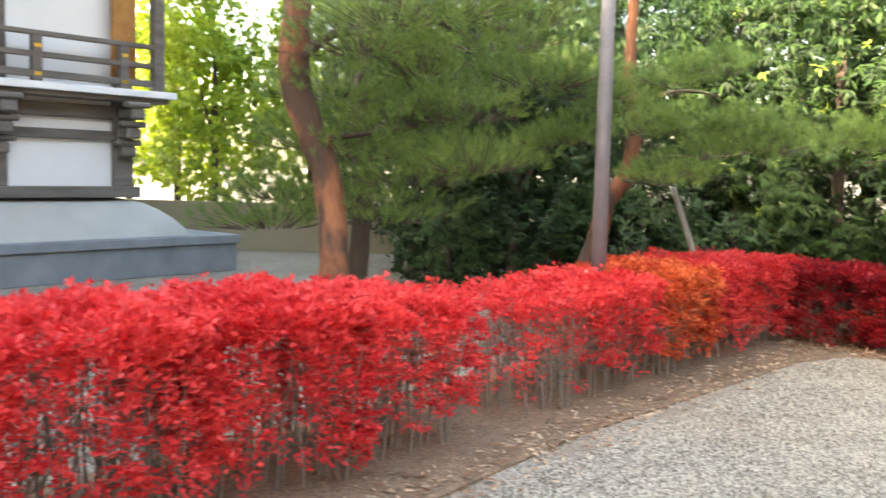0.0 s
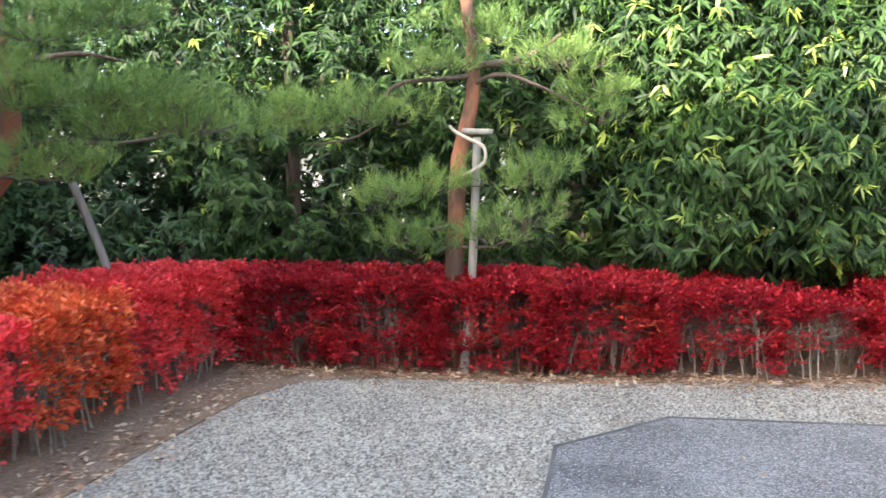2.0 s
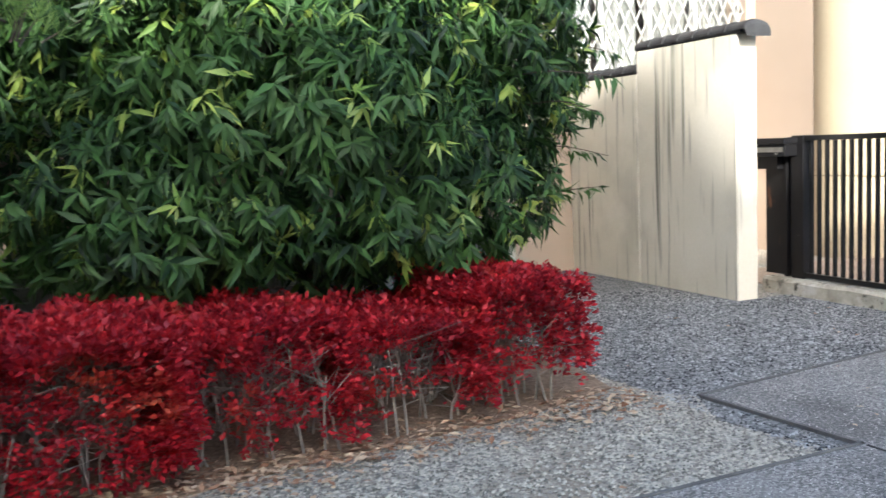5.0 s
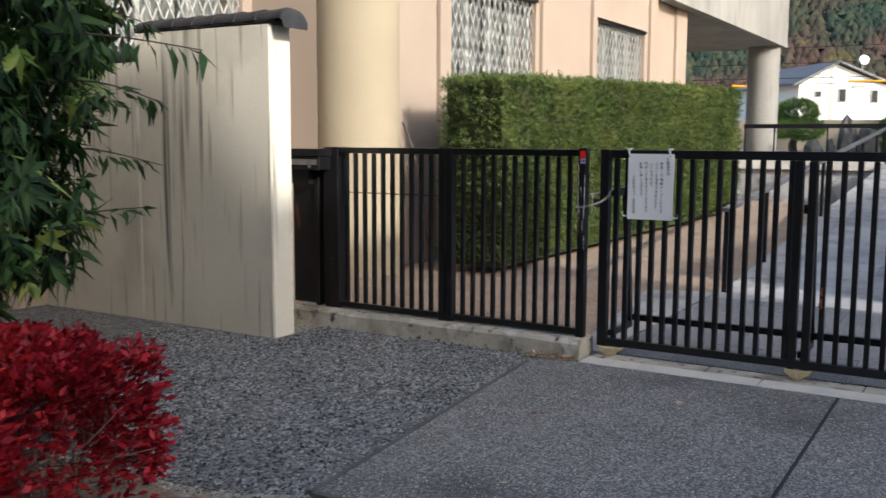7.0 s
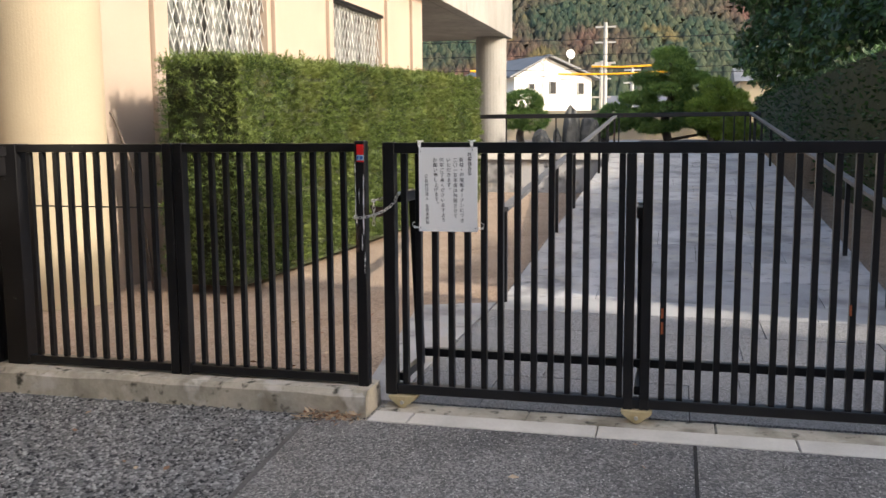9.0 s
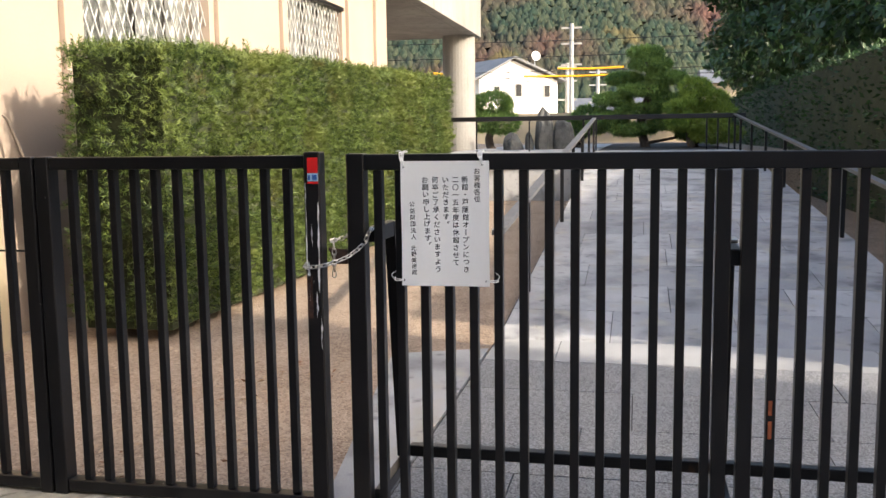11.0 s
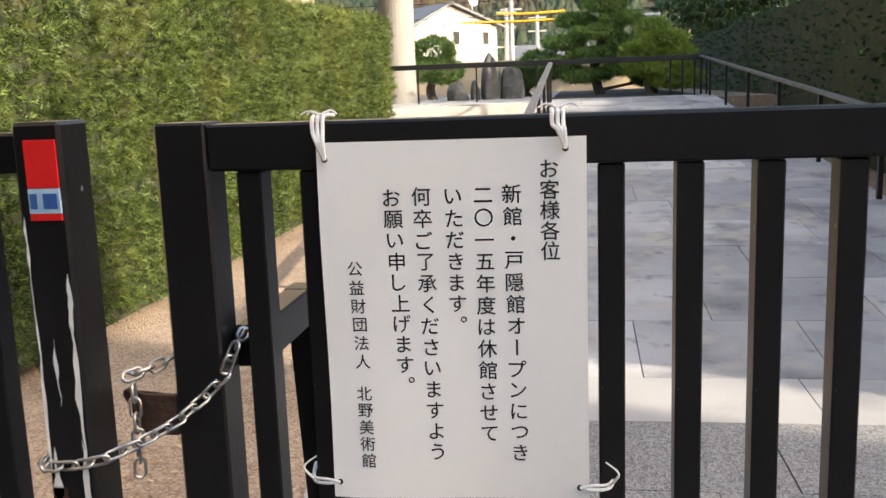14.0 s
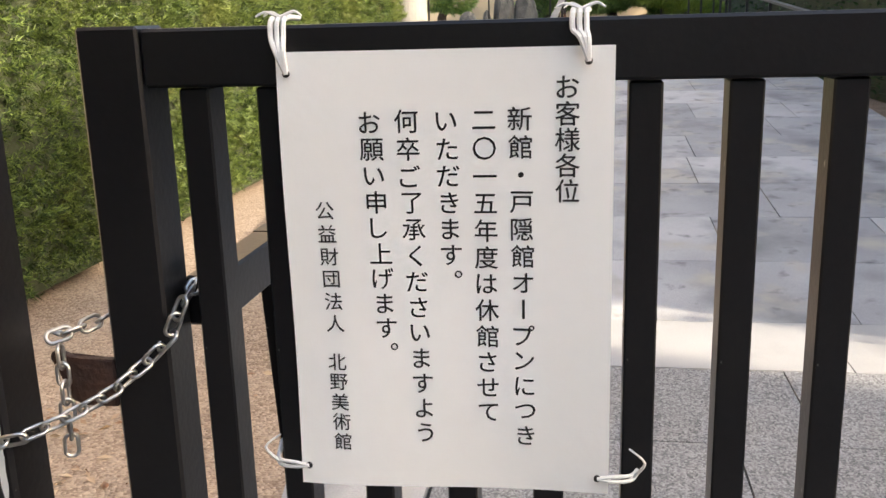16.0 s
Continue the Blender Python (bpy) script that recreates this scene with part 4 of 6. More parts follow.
def notice():
    n = thing("notice_sheet", (PX, (PY0 + PY1) / 2, PZ1), "white laminated notice with vertical black Japanese text tied to gate", "notice")
    bm = bmesh.new()
    nu, nv = 16, 22
    rows = {}
    for side in (0, 1):
        for j in range(nv + 1):
            for i in range(nu + 1):
                u, v = i / nu, j / nv
                rows[side, i, j] = bm.verts.new((paper_x(u, v) + side * 0.0012, PY0 + (PY1 - PY0) * u, PZ1 + (PZ0 - PZ1) * v))
    for j in range(nv):
        for i in range(nu):
            bm.faces.new([rows[0, i + a, j + b] for a, b in ((0, 0), (1, 0), (1, 1), (0, 1))])
            bm.faces.new([rows[1, i + a, j + b] for a, b in ((0, 0), (0, 1), (1, 1), (1, 0))])
    part("sheet", bm, M_PAPER, n, smooth=True)
    size = 0.0215
    for text, u0, v0, v1, lean in TEXTS:
        small = 0.82 if u0 < 0.2 else 1.0
        bm = bmesh.new()
        for k, ch in enumerate(text):
            v = v0 + (v1 - v0) * k / max(1, len(text) - 1)
            u = u0 + lean * (v - v0)
            cu = bpy.data.curves.new("glyph", "FONT")
            cu.body, cu.size = ch, size * small * 1.08
            cu.resolution_u = 3
            ob = bpy.data.objects.new("glyph", cu)
            me = bpy.data.meshes.new_from_object(ob)
            co = np.array([w.co[:] for w in me.vertices]) if len(me.vertices) else np.zeros((0, 3))
            if len(co):
                lo, hi = co.min(0), co.max(0)
                mid = (lo + hi) / 2
                em = size * small
                if ch in "。":
                    shift = (0.28 * em, 0.30 * em)
                else:
                    shift = (0.0, 0.0)
                # strokes side by side give the printed weight
                for step, lift in ((-0.009 * em, 0.0007), (0.009 * em, 0.0009)):
                    verts = []
                    for w in me.vertices:
                        a, b = w.co.x - mid[0], w.co.y - mid[1]
                        if ch == "ー":
                            a, b = b, -a
                        a, b = a + shift[0] + step, b + shift[1] + step
                        yy = PY0 + (PY1 - PY0) * u - a
                        zz = PZ1 + (PZ0 - PZ1) * v + b
                        uu, vv = (yy - PY0) / (PY1 - PY0), (zz - PZ1) / (PZ0 - PZ1)
                        verts.append(bm.verts.new((paper_x(uu, vv) - lift, yy, zz)))
                    for p in me.polygons:
                        try:
                            bm.faces.new([verts[i] for i in p.vertices])
                        except ValueError:
                            pass
            bpy.data.objects.remove(ob)
            bpy.data.curves.remove(cu)
            bpy.data.meshes.remove(me)
        part("lettering", bm, M_INK, n, "black printed characters")
    # ties through punched holes
    for (u, v, top) in ((0.035, 0.045, True), (0.925, 0.03, True), (0.025, 0.955, False), (0.965, 0.955, False)):
        y, z = PY0 + (PY1 - PY0) * u, PZ1 + (PZ0 - PZ1) * v
        hole = rod(bmesh.new(), (PX - 0.006, y, z), (PX - 0.0045, y, z), 0.0035, seg=12)
        part("eyelet", hole, M_INK, n, "punched hole")
        bm = bmesh.new()
        if top:
            for s in (-0.006, 0.0, 0.006):
                tube(bm, [(PX - 0.006, y, z), (PX - 0.008, y + s * 0.6 + 0.004, z + 0.02), (5.945, y + s + 0.008, TOPZ - 0.01), (5.952, y + s + 0.008, TOPZ + 0.006), (5.99, y + s + 0.006, TOPZ + 0.006)], [0.0025] * 5, 6)
            for s in (-0.02, 0.016, 0.024):
                tube(bm, [(5.952, y + 0.006, TOPZ + 0.007), (5.955, y + 0.006 + s * 0.6, TOPZ + 0.012), (5.953, y + 0.006 + s, TOPZ + 0.008)], [0.002, 0.0014, 0.0008], 5)
        else:
            e = 1 if u < 0.5 else -1
            for s in (-0.003, 0.002):
                tube(bm, [(PX - 0.006, y, z), (PX - 0.006, y + e * 0.015, z + s + 0.001), (5.948, y + e * 0.035, z + s), (5.99, y + e * 0.045, z + s)], [0.002] * 4, 6)
            tube(bm, [(5.947, y + e * 0.035, z), (5.94, y + e * 0.045, z + 0.018), (5.945, y + e * 0.03, z + 0.03)], [0.002, 0.0014, 0.001], 5)
        part("tie", bm, M_TIE, n, "white plastic string tie")


notice()


# ---- ramp, handrails ----
RAMP_Y = 6.04


def ramp_z(x):
    return 0.0 if x < 9.3 else min(1.05, (x - 9.3) * 1.05 / 14.7)


def ramp():
    r = thing("pavement", (15, 7.5, 0), "grey granite flagstone ramp rising from the gate", "paved ramp", kind="structure")
    bm = bmesh.new()
    for xs, edge in (((6.02, 9.3), 5.62), ((9.3, 24.0, 40.0), RAMP_Y)):
        lo = [[bm.verts.new((x, y, -0.05)) for x in xs] for y in (edge, 9.3)]
        hi = [[bm.verts.new((x, y, ramp_z(x) + 0.006)) for x in xs] for y in (edge, 9.3)]
        for k in range(len(xs) - 1):
            bm.faces.new((hi[0][k], hi[0][k + 1], hi[1][k + 1], hi[1][k]))
            bm.faces.new((lo[0][k], lo[0][k + 1], hi[0][k + 1], hi[0][k]))
            bm.faces.new((lo[1][k], hi[1][k], hi[1][k + 1], lo[1][k + 1]))
    part("bedding", bm, M_JOINT, r)
    part("terrace", boxed(23.2, 40, 9.302, 12.9, -0.05, 1.05), M_FLAG, r, "raised granite terrace")
    part("terrace_edge", boxed(23.1, 23.198, 9.32, 12.9, 0.8, 1.02), M_SILL, r, "pale stone terrace edge")
    # side slab by the gate
    part("threshold_slab", prism(bmesh.new(), [(6.025, 9.305), (9.0, 9.305), (8.75, 9.92), (6.025, 9.50)], -0.02, 0.02), M_FLAG, r)
    # rough flags at the gate, one pale row at the foot, then the long rise
    rows = [(6.03, 6.69), (6.69, 7.36), (7.36, 8.03), (8.03, 8.70), (8.70, 9.30)]
    while rows[-1][1] < 24.0:
        rows.append((rows[-1][1], rows[-1][1] + 0.86))
    gen = random.Random(5)
    for row, (x0, x1) in enumerate(rows):
        y = 5.63 if x1 < 9.4 else RAMP_Y + 0.01
        ys = [y]
        while ys[-1] < 9.29:
            ys.append(ys[-1] + (gen.uniform(0.5, 0.8) if len(ys) == 1 and row % 2 else gen.uniform(0.85, 1.15)))
        if 9.29 - ys[-2] < 0.35:
            ys.pop()
        ys[-1] = 9.29
        for a, b in zip(ys, ys[1:]):
            bm = bmesh.new()
            prism(bm, [(x0 + 0.003, a + 0.003), (x1 - 0.003, a + 0.003), (x1 - 0.003, b - 0.003), (x0 + 0.003, b - 0.003)], 0, 0.03)
            dz = gen.uniform(-0.001, 0.002)
            for v in bm.verts:
                v.co.z += ramp_z(v.co.x) - 0.012 + dz
            part("flagstone", bm, M_FLAG2 if x0 < 8.5 else M_FLAG3 if x0 < 9.2 else M_FLAG, r)


ramp()


def handrail(name, side, x0, x1, y, posts, label):
    h = thing(name, (x0, y, 0), label, "handrail")
    bm = bmesh.new()
    z0, z1 = ramp_z(x0) + 0.80, ramp_z(x1) + 0.80
    prism(bm, [(x0, y - 0.04), (x1, y - 0.04), (x1, y + 0.04), (x0, y + 0.04)], 0, 0.035)
    for v in bm.verts:
        v.co.z += z0 + (z1 - z0) * (v.co.x - x0) / (x1 - x0)
    part("rail", bm, M_RAIL, h, "dark grey flat rail")
    for x in posts:
        z = z0 + (z1 - z0) * (x - x0) / (x1 - x0)
        bm = boxed(x - 0.022, x + 0.022, y - 0.022, y + 0.022, ramp_z(x) - 0.05, z)
        part("post", bm, M_BLACK, h)
    return h


M_RAIL = material("worn_dark_rail", (0.05, 0.05, 0.055), (0.15, 0.15, 0.155), 5, 60, 0.4, 0.1)
handrail("ramp_handrail", 1, 9.0, 22.8, 9.24, [9.05, 10.75, 12.5, 14.4, 16.4, 18.6, 20.7, 22.6], "black handrail along the paved ramp")
handrail("ramp_handrail", -1, 9.3, 25.4, 6.15, [9.4, 11.5, 13.5, 15.6, 17.7, 19.9, 22.0, 24.0, 25.3], "black handrail along the planted verge")


def terrace_rail():
    h = thing("terrace_railing", (24.6, 9, 1.05), "black railing with broad flat rail round the terrace", "railing")
    part("rail", boxed(25.38, 25.48, 5.9, 13.0, 1.79, 1.90, 0.01), M_BLACK, h)
    for y in (6.0, 6.25, 6.5, 6.75, 9.3, 9.6, 10.9, 12.2, 12.95):
        part("post", boxed(25.42, 25.455, y, y + 0.035, 1.0, 1.789), M_BLACK, h)


terrace_rail()


# ---- red hedge shrubs ----
def stem_mesh():
    bm = tube(bmesh.new(), [(0, 0, 0), (0.012, 0.006, 0.35), (-0.008, 0.01, 0.7), (0, 0, 1)], [0.009, 0.0075, 0.006, 0.003], 5, 0.2)
    me = bpy.data.meshes.new("stem")
    bm.to_mesh(me)
    bm.free()
    me.materials.append(M_TWIG)
    return me


STEM = stem_mesh()


def red_shrub(cx, cy, wx, wy, h, mat, label, dens=1.0, bare=0.3, tag="red hedge shrubs"):
    """A clipped deciduous shrub: upright grey stems, twigs and clusters of small leaves, thin near the ground."""
    s = thing("red_shrub", (cx, cy, 0), label, "shrub", tag)
    n = int(24 * wx * wy / 0.8) + 8
    a = np.column_stack((cx + rng.uniform(-0.40, 0.40, n) * wx, cy + rng.uniform(-0.40, 0.40, n) * wy, np.full(n, -0.01)))
    lean = np.clip(rng.normal(scale=0.07, size=(n, 2)), -0.15, 0.15)
    b = a + np.column_stack((lean, rng.uniform(0.55, 0.92, n) * h))
    for p, q in zip(a, b):
        d = Vector(q) - Vector(p)
        ob = new("stem", STEM)
        ob.parent = s
        ob.matrix_parent_inverse = s.matrix_basis.inverted()
        ob.matrix_basis = Matrix.Translation(p) @ d.to_track_quat("Z", "Y").to_matrix().to_4x4() @ Matrix.Rotation(rng.uniform(0, 6.28), 4, "Z") @ Matrix.Diagonal((1, 1, d.length, 1))
    m = n * 9
    pick = rng.integers(0, n, m)
    f = rng.uniform(0.3, 1.0, (m, 1))
    p0 = a[pick] * (1 - f) + b[pick] * f
    p1 = p0 + np.column_stack((rng.normal(scale=0.16, size=(m, 2)), rng.uniform(0.02, 0.24, m)))
    p1[:, 0] = np.clip(p1[:, 0], cx - wx * 0.52, cx + wx * 0.52)
    p1[:, 1] = np.clip(p1[:, 1], cy - wy * 0.52, cy + wy * 0.52)
    p1[:, 2] = np.minimum(p1[:, 2], h * 0.99)
    sticks("twig_growth", p0, p1, 0.0032, 0.0018, M_TWIG, s, seg=3)
    # clusters of leaves near the clipped faces
    k = int(2100 * dens * (wx + wy) * h)
    u = rng.uniform(-1, 1, (k, 3))
    face = rng.random(k)
    ax = np.where(face < 0.36, 2, np.where(face < 0.36 + 0.64 * wy / (wx + wy), 0, 1))
    sgn = np.where(rng.random(k) < 0.5, -1, 1)
    depth = 1 - np.abs(rng.normal(scale=0.16, size=k))
    idx = np.arange(k)
    sgn = np.where(ax == 2, 1, sgn)
    u[idx, ax] = sgn * depth
    half = np.array([wx, wy, h]) / 2
    mid = np.array([cx, cy, h / 2])
    q = u * half * (1 - 0.10 * (np.abs(u[:, [1, 2, 0]]) ** 4) - 0.06 * (np.abs(u[:, [2, 0, 1]]) ** 4)) + mid
    q += 0.05 * lumpy(q, 0.13)[:, None] * u + rng.normal(scale=0.012, size=(k, 3))
    low = q[:, 2] / h
    keep = rng.random(k) < np.clip((low - 0.75 * bare * (0.75 + 0.6 * lumpy(q, 0.2, 5.0))) * 3.2, 0.0, 1)
    keep &= lumpy(q, 0.085, 1.7) + 0.5 * lumpy(q, 0.2, 4.1) > -0.22
    q = q[keep]
    u = u[keep]
    c = 9
    out = np.repeat(unit(u * np.array([0.8, 0.8, 0.5]) + np.array([0, 0, 0.25])), c, 0)
    qq = np.repeat(q, c, 0) + rng.normal(scale=0.022, size=(len(q) * c, 3)) * np.array([1, 1, 0.7])
    d = unit(out + rng.normal(scale=0.8, size=out.shape) * np.array([1, 1, 0.45]))
    ln = rng.uniform(0.026, 0.052, len(qq))
    leaves("foliage", qq, d, unit(rng.normal(scale=0.5, size=out.shape) + np.array([0, 0, 1.0])), ln, ln * 0.56, OVAL, mat, s)
    return s


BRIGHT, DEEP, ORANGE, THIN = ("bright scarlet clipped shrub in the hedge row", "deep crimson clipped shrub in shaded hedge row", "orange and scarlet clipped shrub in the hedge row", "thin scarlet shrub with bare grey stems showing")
for y, mat, lab, dens, bare, h in ((0.0, M_REDLEAF, BRIGHT, 1.0, 0.26, 1.0), (1.0, M_REDLEAF, BRIGHT, 1.0, 0.26, 1.02), (2.0, M_REDLEAF, BRIGHT, 1.05, 0.24, 1.02), (3.0, M_REDLEAF, BRIGHT, 1.05, 0.26, 1.0), (3.9, M_REDLEAF, THIN, 1.0, 0.34, 0.92),
                                   (5.35, M_REDLEAF, THIN, 0.42, 0.44, 0.84), (6.25, M_REDLEAF, BRIGHT, 0.9, 0.36, 0.87), (7.2, M_ORANGELEAF, ORANGE, 1.1, 0.3, 0.88), (8.15, M_REDLEAF, BRIGHT, 1.1, 0.24, 0.88), (9.05, M_REDLEAF, BRIGHT, 1.1, 0.2, 0.86)):
    red_shrub(-3.82 + 0.06 * math.sin(y * 3), y, 1.0, 1.02, h, mat, lab, dens, bare)
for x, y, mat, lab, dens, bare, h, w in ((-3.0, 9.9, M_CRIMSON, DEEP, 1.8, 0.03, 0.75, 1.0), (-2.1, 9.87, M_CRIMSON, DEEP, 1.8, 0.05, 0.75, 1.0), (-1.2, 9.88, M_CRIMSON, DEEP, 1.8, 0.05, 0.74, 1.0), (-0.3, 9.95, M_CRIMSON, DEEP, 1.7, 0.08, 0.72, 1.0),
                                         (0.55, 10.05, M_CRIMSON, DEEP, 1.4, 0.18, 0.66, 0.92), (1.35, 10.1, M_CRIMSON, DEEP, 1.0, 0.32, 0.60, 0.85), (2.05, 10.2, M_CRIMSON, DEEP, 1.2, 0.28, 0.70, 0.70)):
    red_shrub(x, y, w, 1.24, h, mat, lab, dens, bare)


def litter():
    k = 2600
    x, y = rng.uniform(-3.35, 2.7, k), 9.4 + rng.normal(scale=0.15, size=k)
    x2, y2 = -3.05 + rng.normal(scale=0.16, size=k), rng.uniform(-3, 9.5, k)
    y += np.clip(x * 0.06, -0.1, 0.3)
    p = np.column_stack((np.concatenate((x, x2)), np.concatenate((y, y2)), rng.uniform(0.016, 0.03, 2 * k)))
    d = rng.normal(size=p.shape) * np.array([1, 1, 0.15])
    ln = rng.uniform(0.03, 0.075, len(p))
    tagged(leaves("leaf_litter", p, d, unit(rng.normal(scale=0.3, size=p.shape) + np.array([0, 0, 1])), ln, ln * 0.4, OVAL, M_LITTER), "dry brown fallen leaves along the hedge foot", "leaf litter", kind="stuff")


litter()


def strays():
    """Single fallen leaves lying on the asphalt and gravel."""
    k = 70
    p = np.column_stack((rng.uniform(-0.3, 5.6, k), rng.uniform(6.0, 11.3, k), np.full(k, 0.026)))
    d = rng.normal(size=p.shape) * np.array([1, 1, 0.1])
    ln = rng.uniform(0.025, 0.06, k)
    tagged(leaves("fallen_leaf_scatter", p, d, unit(rng.normal(scale=0.25, size=p.shape) + np.array([0, 0, 1])), ln, ln * 0.55, OVAL, M_LITTER), "scattered dry fallen leaves on the drive", "fallen leaves", kind="stuff")


strays()


def courtyard_litter():
    """Dry leaves and needles blown against the fence and lying on the sandy earth."""
    k = 900
    p = np.column_stack((6.1 + 3.2 * rng.random(k) ** 1.4, rng.uniform(9.5, 11.6, k), np.full(k, 0.02)))
    p = p[(p[:, 1] > 9.62 + (p[:, 0] - 6.0) * 0.14) & (lumpy(p, 0.5, 2.0) > -0.1)]
    a, c = rng.uniform(9.38, 9.7, 150), np.abs(rng.normal(scale=0.06, size=150))
    q = np.column_stack((5.74 - c * 1.2, a, np.full(150, 0.026)))
    p = np.concatenate((p, q))
    d = rng.normal(size=p.shape) * np.array([1, 1, 0.2])
    ln = rng.uniform(0.02, 0.06, len(p))
    tagged(leaves("leaf_litter", p, d, unit(rng.normal(scale=0.4, size=p.shape) + np.array([0, 0, 1])), ln, ln * 0.4, OVAL, M_LITTER), "dry brown leaves lying on the sandy earth", "leaf litter", kind="stuff")


courtyard_litter()


def gravel_stones():
    k = 150000
    x, y = rng.uniform(-3.3, 5.75, k), rng.uniform(3.0, 12.6, k)
    near = np.hypot(x + 0.2, y - 6.5)
    inside = (x > -0.6) & (x < 5.7) & (y < 8.32 + np.where(x < 0.1, (x - 0.1) * 1.05, 0)) | ((x > 2.93) & (y < 9.37 + (x - 2.95) * 0.098) & (x < 5.6))
    bed = ((y > 9.2 + np.clip(x, 0, 2) * 0.2) & (x < 2.7)) | (x < -2.78) | ((x > 5.15) & (y > 11.5))
    keep = ~inside & ~bed & (x < 5.75)
    x, y = x[keep], y[keep]
    k = len(x)
    base = np.array([(1, 0, 0), (0, 1, 0), (-1, 0, 0), (0, -1, 0), (0.1, 0.1, 0.75)])
    f = np.array([(0, 1, 4), (1, 2, 4), (2, 3, 4), (3, 0, 4)])
    r = rng.uniform(0.006, 0.015, (k, 1, 1))
    v = base[None] * r * rng.uniform(0.6, 1.25, (k, 5, 3))
    a = rng.uniform(0, 6.28, k)
    c, s = np.cos(a)[:, None], np.sin(a)[:, None]
    v = np.stack((v[:, :, 0] * c - v[:, :, 1] * s, v[:, :, 0] * s + v[:, :, 1] * c, v[:, :, 2] + rng.uniform(0.001, 0.006, (k, 1))), 2)
    v += np.column_stack((x, y, np.zeros(k)))[:, None]
    for side, mat, lab in ((x < 2.78, M_STONES, "loose light grey gravel stones"), (x >= 2.78, M_STONES2, "loose blue-grey gravel stones beside the gate")):
        w = v[side]
        loops = (np.arange(len(w))[:, None, None] * 5 + f[None]).reshape(-1, 3)
        tagged(arrays("gravel", w.reshape(-1, 3), loops, np.full(len(loops), 3), mat), lab, "gravel", kind="stuff")


gravel_stones()


# ---- pines ----
def pine(place, label, trunk, radii, limbs, pads, needles=26, tufts=150, bark=None, needle_len=0.11):
    t = thing("pine_tree", place, label, "pine tree")
    tr = part("trunk", tube(bmesh.new(), trunk, radii, 14, 0.16), bark or M_BARK, t, "reddish flaking bark trunk" if bark is None else "", True)
    for pts, r in limbs:
        part("limb", tube(bmesh.new(), pts, [r * (1 - 0.7 * k / (len(pts) - 1)) for k in range(len(pts))], 8, 0.2), M_DBARK, t, "", True)
    P, D = [], []
    A, B = [], []
    for c, r in pads:
        n = int(0.62 * tufts * (r[0] * r[1]) / 0.25) + 12
        u = rng.normal(size=(n, 3))
        u = unit(u) * rng.uniform(0.25, 1.0, (n, 1)) ** 0.5
        u[:, 2] = np.where(u[:, 2] < -0.3, u[:, 2] * 0.5, u[:, 2])
        p = np.array(c) + u * np.array(r) + 0.16 * lumpy(np.array(c) + u, 0.16)[:, None] * np.array([1, 1, 0.6])
        P.append(p)
        D.append(unit(u * np.array([0.8, 0.8, 0.4]) + np.array([0, 0, 0.8])))
        mids = np.array(c) + (p - np.array(c)) * np.array([0.45, 0.45, 0.1]) - np.array([0, 0, r[2] * 0.5])
        sel = rng.random(n) < 0.35
        A.append(mids[sel])
        B.append(p[sel])
    P, D = np.concatenate(P), np.concatenate(D)
    sticks("twig_growth", np.concatenate(A), np.concatenate(B), 0.006, 0.003, M_DBARK, t, seg=3)
    k = needles
    d = unit(np.repeat(D, k, 0) + rng.normal(scale=0.5, size=(len(P) * k, 3)))
    p = np.repeat(P, k, 0) + d * 0.006 + np.repeat(D, k, 0) * rng.uniform(-0.03, 0.04, (len(P) * k, 1))
    ln = rng.uniform(0.7, 1.15, len(p)) * needle_len
    leaves("needles", p, d, rng.normal(size=p.shape), ln, np.full(len(p), 0.0055), NEEDLE, M_NEEDLE, t, "soft green needle tufts")
    return t


